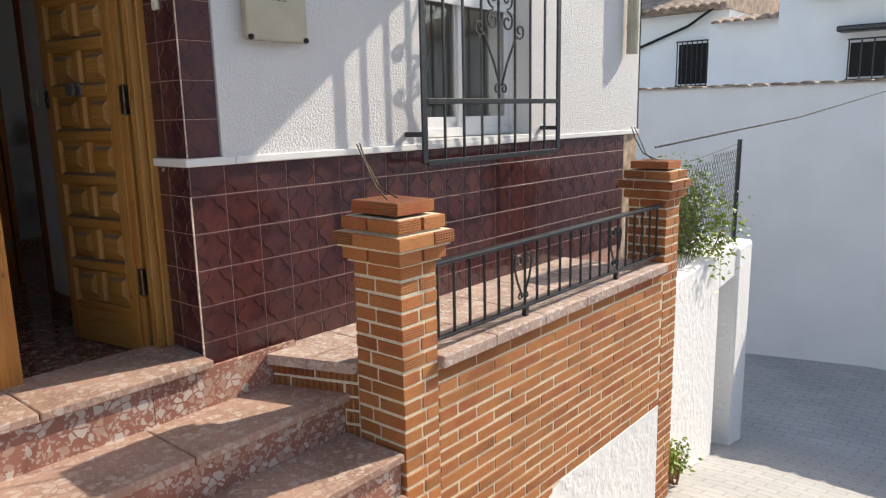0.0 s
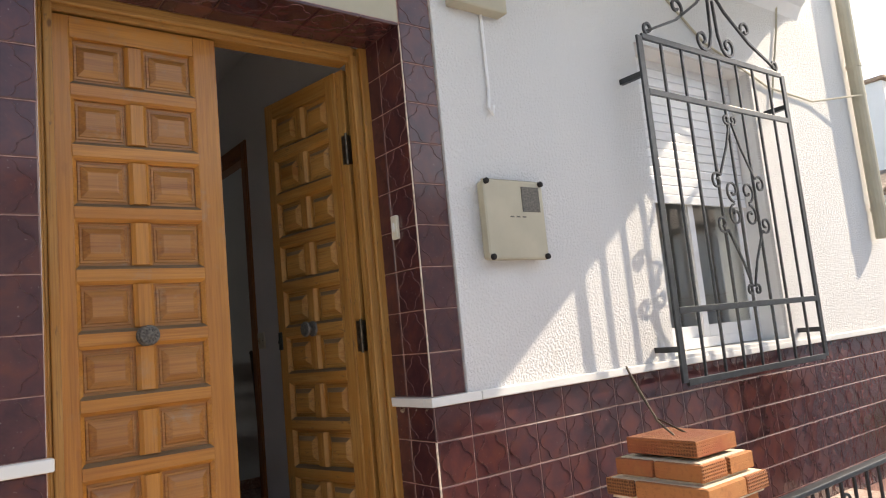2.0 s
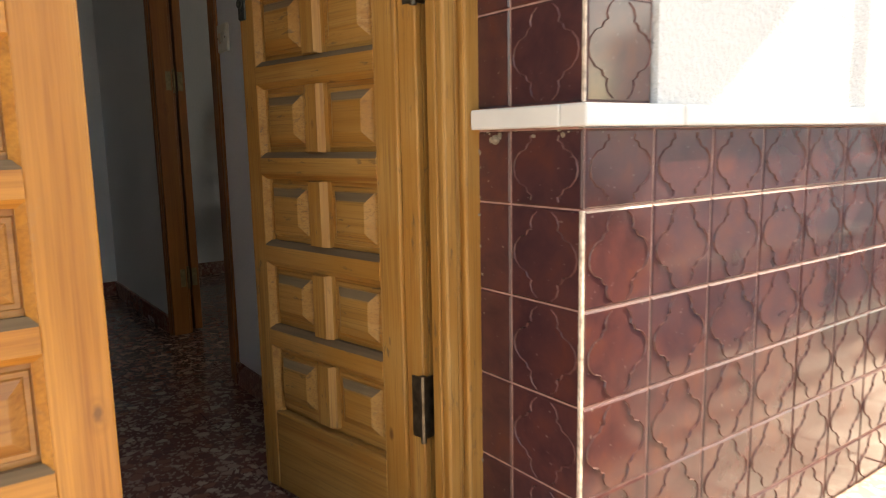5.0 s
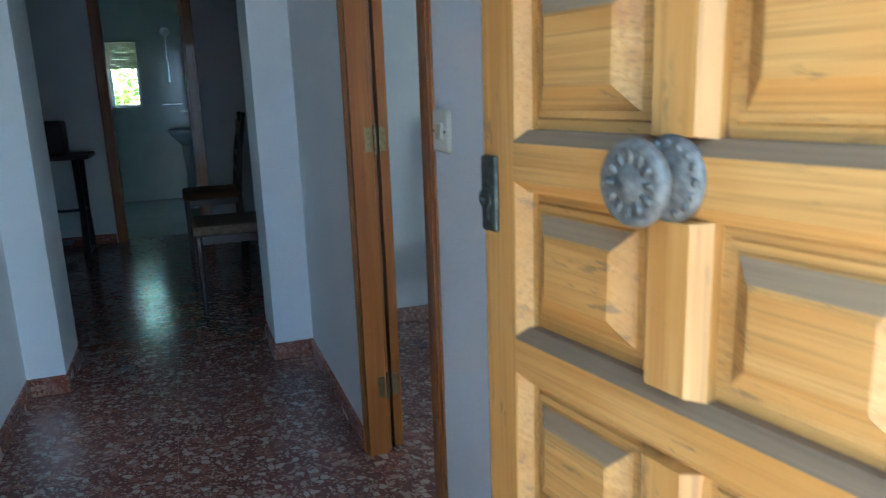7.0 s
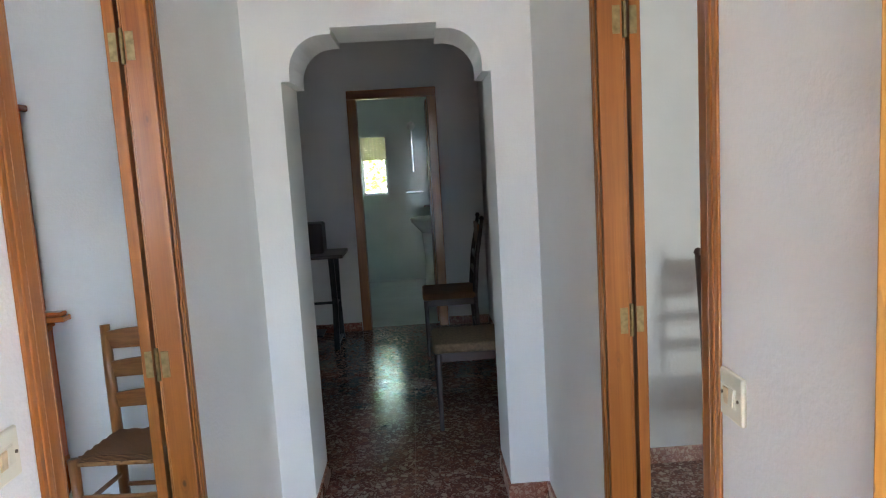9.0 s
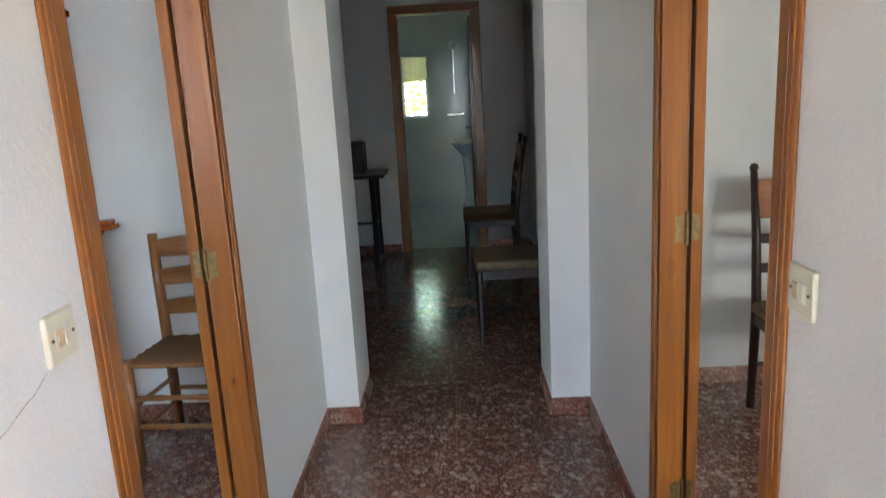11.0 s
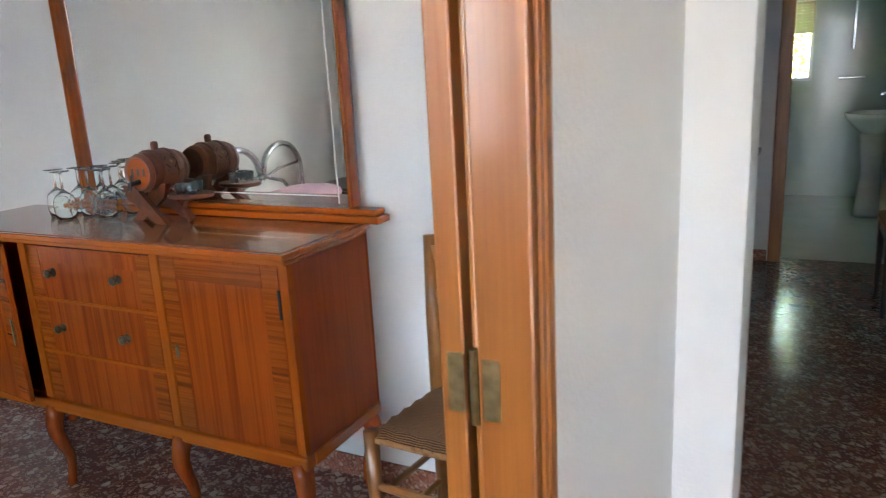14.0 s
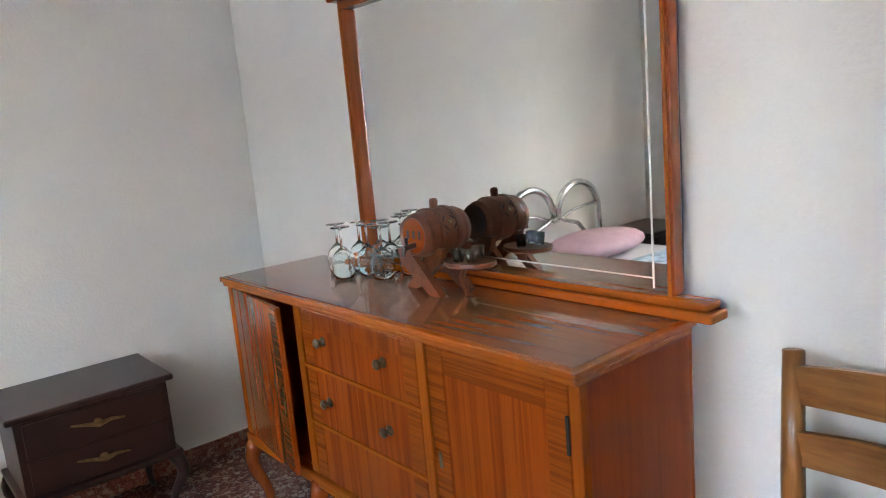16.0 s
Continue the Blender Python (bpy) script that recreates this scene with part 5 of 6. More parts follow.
TOPZ = 0.9025


def barrel_set():
    g = thing("wine_barrel", Matrix.Translation((-4.375, 1.87, TOPZ)) @ pose(0, 0, 0, 0, 0, -88.0) @ Matrix.Diagonal((1.1, 1.0, 1.1, 1)), "small carved reddish-brown wooden wine barrel on a crossed stand", "barrel")
    R = Matrix(((1, 0, 0, 0), (0, 0, -1, 0), (0, 1, 0, 0.145), (0, 0, 0, 1)))
    prof = [(0.0, -0.078), (0.043, -0.078), (0.046, -0.085), (0.050, -0.085), (0.057, -0.05), (0.062, 0.0), (0.057, 0.05), (0.050, 0.085), (0.046, 0.085), (0.043, 0.078), (0.0, 0.078)]
    part("cask", lathe(bmesh.new(), prof, 24, R), M["cask"], g, "", True)
    for z in (-0.062, -0.03, 0.03, 0.062):
        r = 0.0625 - abs(z) * 0.13 if abs(z) > 0.04 else 0.0615
        part("hoop", lathe(bmesh.new(), [(r - 0.004, z - 0.006), (r + 0.0015, z - 0.006), (r + 0.0015, z + 0.006), (r - 0.004, z + 0.006)], 24, R), M["cask"], g)
    part("bung", lathe(bmesh.new(), [(0.0, 0.2), (0.011, 0.205), (0.012, 0.222), (0.009, 0.228), (0.0, 0.230)], 12), M["cask"], g, "", True)
    tap = bmesh.new()
    tube(tap, [(0, 0.078, 0.122), (0, 0.12, 0.118), (0, 0.125, 0.100)], [0.008, 0.008, 0.006], 8)
    tube(tap, [(0, 0.108, 0.118), (0, 0.108, 0.145)], 0.005, 8)
    part("tap", tap, M["darkZ"], g)
    # diamond of gouged strokes on the side, slots in the head
    for dy, da, turn in ((-0.016, 0.20, 45), (0.016, 0.20, -45), (-0.016, -0.20, -45), (0.016, -0.20, 45), (-0.026, 0.33, 45), (0.026, 0.33, -45), (-0.026, -0.33, -45), (0.026, -0.33, 45), (0.0, 0.0, 0)):
        a = math.pi - 0.45 + da
        m = Matrix.Translation((0.0612 * math.cos(a), dy, 0.145 + 0.0612 * math.sin(a))) @ pose(0, 0, 0, 0, 90 - math.degrees(a), 0) @ pose(0, 0, 0, 0, 0, turn)
        b = boxm(-0.0025, 0.0025, -0.009, 0.009, -0.001, 0.0012, bevel=0.0008) if turn else lathe(bmesh.new(), [(0, 0.0), (0.005, 0.0), (0.004, 0.003), (0.0, 0.004)], 8)
        b.transform(m)
        part("carving", b, M["brass"] if not turn else M["darkZ"], g)
    head = part("head", lathe(bmesh.new(), [(0.0, -0.0785), (0.043, -0.0785), (0.043, -0.081), (0.0, -0.081)], 24, R), M["mahogX"], g, "red-brown barrel head with slots")
    for x in (-0.022, 0.0, 0.022):
        part("slot", boxm(x - 0.004, x + 0.004, 0.081, 0.0816, 0.138, 0.158), M["darkZ"], head)
    for s in (-1, 1):
        for q in (-0.055, 0.055):
            b = bmesh.new()
            prism(b, [(-0.085, 0.0), (-0.045, 0.0), (0.052, 0.072), (0.064, 0.11), (0.022, 0.11)], 0.020, Matrix(((s, 0, 0, 0), (0, 0, 1, q - 0.010 + 0.0205 * s), (0, 1, 0, 0), (0, 0, 0, 1))))
            part("crossed_leg", b, M["cask"], g)
    part("tray", lathe(bmesh.new(), [(0.0, 0.068), (0.058, 0.068), (0.062, 0.072), (0.060, 0.080), (0.0, 0.078)], 24, Matrix.Translation((-0.115, 0.0, 0)) @ Matrix.Diagonal((1.2, 1.0, 1.0, 1))), M["cask"], g)
    part("tray_leg", tube(bmesh.new(), [(-0.10, 0.0, 0.07), (-0.09, 0.01, 0.035), (-0.13, 0.03, 0.0)], 0.008, 6), M["cask"], g)
    w = g.matrix_basis
    for dx, dy in ((-0.105, 0.03), (-0.14, 0.02), (-0.12, -0.03)):
        p = w @ Vector((dx, dy, 0.081))
        c = thing("shot_glass", Matrix.Translation(p), "tiny clear shot glass on the barrel's tray", "glass", "shot glasses")
        part("bowl", lathe(bmesh.new(), [(0.0, 0.0), (0.013, 0.0), (0.018, 0.034), (0.0168, 0.034), (0.0118, 0.005), (0.0, 0.005)], 16), M["glass"], c, "", True)


barrel_set()


def wine_glasses():
    g = thing("wine_glass", Matrix.Translation((-4.36, 1.62, TOPZ)), "clear stemmed wine glass standing upside down on the sideboard", "wine glass", "upturned wine glasses")
    prof = [(0.030, 0.0), (0.036, 0.025), (0.037, 0.05), (0.030, 0.075), (0.012, 0.092), (0.0042, 0.098), (0.0038, 0.15), (0.006, 0.156), (0.031, 0.159), (0.031, 0.161), (0.0, 0.1625)]
    inner = [(0.0, 0.090), (0.010, 0.0885), (0.0285, 0.073), (0.0355, 0.05), (0.0345, 0.025), (0.0288, 0.0), (0.030, 0.0)]
    part("bowl", lathe(bmesh.new(), inner + prof[1:], 24), M["glass"], g, "", True)
    for x, y in ((-4.37, 1.53), (-4.43, 1.57), (-4.30, 1.49), (-4.40, 1.44), (-4.45, 1.49), (-4.34, 1.40), (-4.44, 1.66), (-4.44, 1.73)):
        copy_thing(g, Matrix.Translation((x, y, TOPZ)))


wine_glasses()


def nightstand(m, group):
    """Local: front to +y, top at 0.55."""
    g = thing("nightstand", m, "dark-stained wooden nightstand with two drawers, brass pulls and curved legs", "nightstand", group)
    part("body", boxm(-0.245, 0.245, -0.36, 0.0, 0.262, 0.528, bevel=0.003), M["darkX"], g)
    part("top", boxm(-0.268, 0.268, -0.375, 0.020, 0.528, 0.550, bevel=0.007), M["darkX"], g)
    part("base", boxm(-0.265, 0.265, -0.365, 0.018, 0.238, 0.262, bevel=0.007), M["darkX"], g)
    for z in (0.272, 0.398):
        d = part("drawer", boxm(-0.222, 0.222, 0.0, 0.012, z, z + 0.118, bevel=0.003), M["darkX"], g)
        p = bmesh.new()
        tube(p, [(-0.085, 0.016, z + 0.05), (-0.04, 0.024, z + 0.06), (0.0, 0.030, z + 0.055), (0.04, 0.024, z + 0.064), (0.085, 0.016, z + 0.072)], [0.003, 0.006, 0.009, 0.006, 0.003], 8)
        lathe(p, [(0, 0), (0.016, 0), (0.012, 0.008), (0, 0.010)], 12, Matrix(((1, 0, 0, 0), (0, 0, 1, 0.014), (0, 1, 0, z + 0.058), (0, 0, 0, 1))))
        part("pull", p, M["brass"], d, "ornate aged brass pull")
    for x in (-0.235, 0.235):
        for y, oy in ((-0.335, -1.0), (-0.012, 1.0)):
            part("leg", cabriole(bmesh.new(), x, y, 0.0, 0.240, math.copysign(1.0, x), oy, 0.020), M["darkZ"], g, "", True)
    return g


nightstand(pose(-3.665, 0.825, 0), "nightstands")
nightstand(pose(-1.765, 0.825, 0), "nightstands")


def bed():
    x0, x1, y0 = -2.98, -2.06, 0.47
    g = thing("bed", Matrix.Identity(4), "bed with a chromed tubular headboard, white sheet and pink pillow", "bed")
    yh = y0 + 0.02
    cx = (x0 + x1) / 2
    for s in (-1, 1):
        part("headboard_tube", tube(bmesh.new(), [(cx + s * 0.42, yh, 0.0), (cx + s * 0.42, yh, 0.76)] + [(cx + s * (0.22 + a), yh, 0.78 + b) for a, b in arc(0, 0, 0.20, 0, 160, 12)] + [(cx + s * 0.012, yh, 0.78)], 0.022, 10), M["steel"], g, "", True)
        part("headboard_bow", tube(bmesh.new(), [(cx + s * 0.012, yh, 0.78), (cx + s * 0.08, yh, 0.74), (cx + s * 0.21, yh, 0.70), (cx + s * 0.32, yh, 0.58), (cx + s * 0.36, yh, 0.45)], 0.014, 8), M["steel"], g, "", True)
        part("headboard_bow", tube(bmesh.new(), [(cx + s * 0.012, yh, 0.74), (cx + s * 0.18, yh, 0.80), (cx + s * 0.40, yh, 0.82)], 0.010, 8), M["steel"], g, "", True)
        part("foot_post", tube(bmesh.new(), [(cx + s * 0.42, 2.36, 0.0), (cx + s * 0.42, 2.36, 0.40)], 0.02, 10), M["steel"], g)
    for ob in g.children:
        if ob.name.startswith("headboard"):
            ob.scale.z = 0.925
    part("side_rail", boxm(x0 + 0.03, x1 - 0.03, y0 + 0.06, 2.36, 0.24, 0.30), M["iron"], g)
    part("mattress", boxm(x0 + 0.02, x1 - 0.02, y0 + 0.06, 2.38, 0.30, 0.50, bevel=0.03), plain("white_sheet", (0.75, 0.75, 0.76), 0.9, 0, 0.06, 8, 0.2), g)
    p = bmesh.new()
    bmesh.ops.create_uvsphere(p, u_segments=24, v_segments=12, radius=1.0, matrix=pose(cx, y0 + 0.32, 0.575) @ Matrix.Diagonal((0.38, 0.22, 0.075, 1)))
    pl = new("pillow", link_mesh("pillow", p, plain("pink_cotton", (0.70, 0.46, 0.52), 0.9, 0, 0.08, 12, 0.2), True))
    tagged(pl, "soft pink cotton pillow lying on the bed", "pillow")
    b = new("blanket", link_mesh("blanket", boxm(x0 + 0.01, x1 - 0.01, 1.1, 2.39, 0.502, 0.525, bevel=0.01), plain("blue_print_cotton", (0.42, 0.58, 0.68), 0.9, 0, 0.5, 18, 0.2)))
    tagged(b, "pale blue patterned blanket spread over the bed", "blanket")


bed()


# ---- chairs ----
def rush_chair():
    """Ladder-back chair; back to -x, base at its middle."""
    g = thing("rush_chair", Matrix.Translation((-4.27, 2.997, 0)) @ pose(0, 0, 0, 0, 0, -3.0), "rustic brown ladder-back chair with a woven rush seat beside the sideboard", "chair")
    for y in (-0.175, 0.175):
        part("back_post", tube(bmesh.new(), [(-0.135, y, 0.0), (-0.135, y, 0.43), (-0.150, y * 1.06, 0.65), (-0.172, y * 1.12, 0.88)], [0.021, 0.023, 0.022, 0.020], 8), M["chairZ"], g, "", True)
        part("front_leg", tube(bmesh.new(), [(0.175, y * 1.12, 0.0), (0.175, y * 1.12, 0.445)], [0.017, 0.021], 10), M["chairZ"], g, "", True)
        for z in (0.14, 0.25):
            part("side_rung", tube(bmesh.new(), [(-0.135, y, z), (0.175, y * 1.12, z)], 0.010, 8), M["chairX"], g)
    for z in (0.17, 0.29):
        part("front_rung", tube(bmesh.new(), [(0.175, -0.195, z), (0.175, -0.08, z), (0.175, -0.06, z), (0.175, 0.06, z), (0.175, 0.08, z), (0.175, 0.195, z)], [0.010, 0.013, 0.010, 0.010, 0.013, 0.010], 8), M["chairY"], g)
    part("back_rung", tube(bmesh.new(), [(-0.135, -0.175, 0.2), (-0.135, 0.175, 0.2)], 0.010, 8), M["chairY"], g)
    for z, h, dx in ((0.565, 0.060, -0.146), (0.695, 0.066, -0.156), (0.818, 0.074, -0.167)):
        b = bmesh.new()
        n = 10
        rows = []
        for i in range(n + 1):
            f = i / n
            y = -0.185 + 0.37 * f
            bow = -0.018 * math.sin(f * math.pi)
            crest = 0.012 * math.sin(f * math.pi)
            rows.append([b.verts.new((dx + bow + t, y, zz)) for t, zz in ((0.0, z - h / 2), (0.014, z - h / 2), (0.014, z + h / 2 + crest), (0.0, z + h / 2 + crest))])
        for p, q in zip(rows, rows[1:]):
            for k in range(4):
                b.faces.new((p[k], p[(k + 1) % 4], q[(k + 1) % 4], q[k]))
        b.faces.new(rows[0])
        b.faces.new(rows[-1])
        part("slat", b, M["chairY"], g)
    # four woven triangles meeting in the middle, dished
    seat = bmesh.new()
    c = [(-0.14, -0.18), (0.185, -0.205), (0.185, 0.205), (-0.14, 0.18)]
    top = []
    n = 12
    for i in range(n + 1):
        row = []
        for j in range(n + 1):
            u, v = i / n, j / n
            x = (c[0][0] * (1 - u) + c[1][0] * u) * (1 - v) + (c[3][0] * (1 - u) + c[2][0] * u) * v
            y = (c[0][1] * (1 - u) + c[1][1] * u) * (1 - v) + (c[3][1] * (1 - u) + c[2][1] * u) * v
            e = min(u, 1 - u, v, 1 - v) * 2
            row.append((x, y, 0.435 + 0.016 * math.sin(min(1, e * 6) * math.pi / 2) - 0.012 * e + 0.004 * math.sin((u + v) * 40)))
        top.append(row)
    vt = [[seat.verts.new(p) for p in row] for row in top]
    vb = [[seat.verts.new((p[0], p[1], 0.418)) for p in row] for row in top]
    for i in range(n):
        for j in range(n):
            seat.faces.new((vt[i][j], vt[i + 1][j], vt[i + 1][j + 1], vt[i][j + 1]))
            seat.faces.new((vb[i][j], vb[i][j + 1], vb[i + 1][j + 1], vb[i + 1][j]))
    for k in range(n):
        for a, b in (((k, 0), (k + 1, 0)), ((n, k), (n, k + 1)), ((k + 1, n), (k, n)), ((0, k + 1), (0, k))):
            seat.faces.new((vt[a[0]][a[1]], vb[a[0]][a[1]], vb[b[0]][b[1]], vt[b[0]][b[1]]))
    part("seat", seat, M["rush"], g, "woven rush seat", True)


rush_chair()


def dining_chair(m, label, group="", cushion="cushion"):
    """Back to -x."""
    g = thing("dining_chair", m, label, "chair", group)
    for y in (-0.185, 0.185):
        part("back_post", tube(bmesh.new(), [(-0.19, y, 0.0), (-0.17, y, 0.45), (-0.20, y, 0.75), (-0.25, y, 1.01)], [0.017, 0.02, 0.018, 0.014], 8), M["darkZ"], g, "", True)
        part("finial", lathe(bmesh.new(), [(0.0, 0.0), (0.012, 0.004), (0.019, 0.02), (0.012, 0.036), (0.0, 0.04)], 10, Matrix.Translation((-0.25, y, 1.005))), M["darkZ"], g, "", True)
        part("front_leg", tube(bmesh.new(), [(0.2, y * 1.05, 0.0), (0.2, y * 1.05, 0.43)], [0.013, 0.02], 8), M["darkZ"], g)
        part("side_rail", boxm(-0.18, 0.2, y - 0.012, y + 0.012, 0.385, 0.43), M["darkX"], g)
    part("front_rail", boxm(0.188, 0.212, -0.185, 0.185, 0.385, 0.43), M["darkY"], g)
    part("stretcher", tube(bmesh.new(), [(-0.18, -0.185, 0.2), (-0.18, 0.185, 0.2)], 0.01, 8), M["darkY"], g)
    for z, dx in ((0.62, -0.182), (0.74, -0.198)):
        part("back_slat", boxm(dx - 0.008, dx + 0.008, -0.18, 0.18, z - 0.02, z + 0.02, bevel=0.003), M["darkY"], g)
    part("back_panel", boxm(-0.235, -0.215, -0.18, 0.18, 0.82, 0.98, bevel=0.006), M["jambY"], g)
    part("seat", boxm(-0.185, 0.225, -0.205, 0.205, 0.43, 0.485, bevel=0.018), M[cushion], g, "worn beige padded seat")
    return g


dining_chair(pose(-5.46, 4.40, 0, 0, 0, -90), "dark wooden dining chair with a beige padded seat against the wall", "chairs of the back room")
dining_chair(pose(-6.95, 4.36, 0, 0, 0, -90), "dark wooden high-backed dining chair with a worn seat", "chairs of the back room", "rush")
dining_chair(pose(-4.20, 5.50, 0, 0, 0, 0), "dark wooden chair with a red-brown back panel in the side room", "", "cushion")


def sewing_table():
    g = thing("sewing_table", pose(-7.35, 3.22, 0), "dark old sewing-machine table with an iron treadle base", "sewing table")
    part("tabletop", boxm(-0.23, 0.23, -0.48, 0.30, 0.745, 0.775, bevel=0.005), M["darkY"], g)
    part("drawer", boxm(-0.18, 0.18, -0.40, -0.10, 0.63, 0.745, bevel=0.004), M["chairY"], g)
    for y in (-0.42, 0.20):
        f = bmesh.new()
        tube(f, [(-0.2, y, 0.0), (-0.12, y, 0.35), (-0.17, y, 0.745)], 0.026, 6)
        tube(f, [(0.2, y, 0.0), (0.12, y, 0.35), (0.17, y, 0.745)], 0.026, 6)
        tube(f, [(-0.12, y, 0.35), (0.12, y, 0.35)], 0.012, 6)
        tube(f, [(-0.2, y, 0.03), (0.2, y, 0.03)], 0.016, 6)
        part("iron_side", f, M["iron"], g)
    part("treadle", boxm(-0.12, 0.12, -0.30, 0.08, 0.09, 0.105, bevel=0.003), M["iron"], g)
    part("brace", tube(bmesh.new(), [(0.0, -0.42, 0.35), (0.0, 0.20, 0.35)], 0.012, 6), M["iron"], g)
    c = thing("machine_cover", pose(-7.35, 3.14, 0.775), "dark wooden cover box standing on the sewing table", "box")
    part("box", boxm(-0.12, 0.12, -0.26, 0.22, 0.0, 0.25, bevel=0.02), M["darkY"], c)
    part("handle", tube(bmesh.new(), [(0, -0.1, 0.25), (0, -0.08, 0.28), (0, 0.04, 0.28), (0, 0.06, 0.25)], 0.006, 6), M["brass"], c)


sewing_table()


# ---- bathroom, seen through the doorway ----
def bathroom():
    g = thing("washbasin", pose(-9.45, 4.27, 0), "white ceramic pedestal washbasin", "washbasin")
    cer = plain("white_ceramic", (0.80, 0.81, 0.80), 0.08, 0, 0.02)
    part("pedestal", lathe(bmesh.new(), [(0.0, 0.0), (0.11, 0.0), (0.10, 0.05), (0.075, 0.35), (0.10, 0.68), (0.0, 0.68)], 16), cer, g, "", True)
    part("basin", lathe(bmesh.new(), [(0.0, 0.66), (0.12, 0.68), (0.25, 0.80), (0.26, 0.84), (0.235, 0.845), (0.12, 0.73), (0.0, 0.72)], 20, Matrix.Diagonal((1.1, 0.85, 1, 1))), cer, g, "", True)
    part("tap", tube(bmesh.new(), [(0, 0.16, 0.84), (0, 0.16, 0.95), (0, 0.06, 0.95)], 0.012, 8), M["steel"], g)
    r = thing("towel_rail", Matrix.Identity(4), "small chromed towel rail on the bathroom wall", "towel rail")
    part("rail", tube(bmesh.new(), [(BX, 4.02, 1.10), (BX + 0.06, 4.02, 1.10), (BX + 0.06, 4.22, 1.10), (BX, 4.22, 1.10)], 0.009, 8), M["steel"], r)
    s = thing("shower_head", Matrix.Identity(4), "white hand shower hanging on the bathroom wall", "shower")
    part("pipe", tube(bmesh.new(), [(BX + 0.03, 4.12, 1.35), (BX + 0.03, 4.12, 1.92)], 0.012, 8), M["steel"], s)
    part("rose", lathe(bmesh.new(), [(0.0, 0.0), (0.05, 0.0), (0.05, 0.02), (0.02, 0.05), (0, 0.05)], 14, Matrix.Translation((BX + 0.06, 4.12, 1.90)) @ pose(0, 0, 0, 0, 70, 0)), cer, s)
    w = tagged(new("window_3"), "small bathroom window with a half-drawn straw blind", "window", kind="structure")
    for a, b, c, d in ((WY0, WY0 + 0.03, WZ0, WZ1), (WY1 - 0.03, WY1, WZ0, WZ1), (WY0 + 0.03, WY1 - 0.03, WZ0, WZ0 + 0.03), (WY0 + 0.03, WY1 - 0.03, WZ1 - 0.03, WZ1)):
        part("window_frame", boxm(BX - 0.10, BX - 0.06, a, b, c, d), M["pvc"], w)
    straw = plain("straw", (0.46, 0.40, 0.24), 0.8, 0, 0.2, 40)
    me = link_mesh("blind_slat", box(bmesh.new(), -0.003, 0.003, WY0 + 0.005, WY1 - 0.005, -0.0122, 0.0122), straw)
    z = WZ1 - 0.02
    while z > 1.50:
        shared("blind_slat", me, w, Matrix.Translation((BX - 0.04, 0, z)))
        z -= 0.0255
    mr = thing("bathroom_mirror", Matrix.Identity(4), "frameless mirror on the bathroom side wall", "mirror")
    part("glass", boxm(-9.75, -9.15, 4.49, 4.498, 1.10, 1.75, bevel=0.002), M["mirror"], mr)
    # shrub outside the little window
    leafy("garden_shrub", (-11.5, 3.2, -0.4), 0.8, 2.4, 3600, 0.09, "sunlit green shrub outside the bathroom window", 3)


leaf_mat = {}


def leaf_material():
    if not leaf_mat:
        k = Mat("leaf_green", 0.5)
        isl = k.t.nodes.new("ShaderNodeNewGeometry").outputs["Random Per Island"]
        k.color(k.ramp(isl, [(0.0, (0.10, 0.19, 0.02)), (0.5, (0.235, 0.345, 0.035)), (1.0, (0.36, 0.40, 0.07))]))
        k.b.inputs["Transmission Weight"].default_value = 0.0
        leaf_mat["m"] = k.m
    return leaf_mat["m"]


def leafy(name, base, r, h, n, size, label, seed):
    rg = random.Random(seed)
    g = thing(name, Matrix.Translation(base), label, "shrub")
    stems = bmesh.new()
    tips = []
    for k in range(12):
        a, q = rg.uniform(0, 6.28), rg.uniform(0.2, 1.0)
        top = Vector((math.cos(a) * r * q, math.sin(a) * r * q, h * rg.uniform(0.6, 1.0)))
        mid = top * 0.5 + Vector((rg.uniform(-0.1, 0.1), rg.uniform(-0.1, 0.1), 0.08))
        tube(stems, [(math.cos(a) * 0.04, math.sin(a) * 0.04, 0), mid, top], [0.012, 0.007, 0.003], 5)
        tips += [mid, top, (mid + top) / 2]
    part("stems", stems, M["chairZ"], g)
    lv = bmesh.new()
    for k in range(n):
        c = rg.choice(tips) + Vector((rg.gauss(0, r * 0.16), rg.gauss(0, r * 0.16), rg.gauss(0, h * 0.10)))
        m = Matrix.Translation(c) @ Euler((rg.uniform(-1, 1), rg.uniform(-1, 1), rg.uniform(0, 6.28))).to_matrix().to_4x4()
        s = size * rg.uniform(0.6, 1.2)
        v = [lv.verts.new(m @ Vector(p)) for p in ((0, 0, 0), (s * 0.28, s * 0.4, s * 0.05), (0, s, -s * 0.1), (-s * 0.28, s * 0.4, s * 0.05))]
        lv.faces.new((v[0], v[1], v[2]))
        lv.faces.new((v[0], v[2], v[3]))
    me = bpy.data.meshes.new("leaves")
    lv.to_mesh(me)
    lv.free()
    me.materials.append(leaf_material())
    ob = new("leaves", me)
    ob.parent = g
    return g


bathroom()


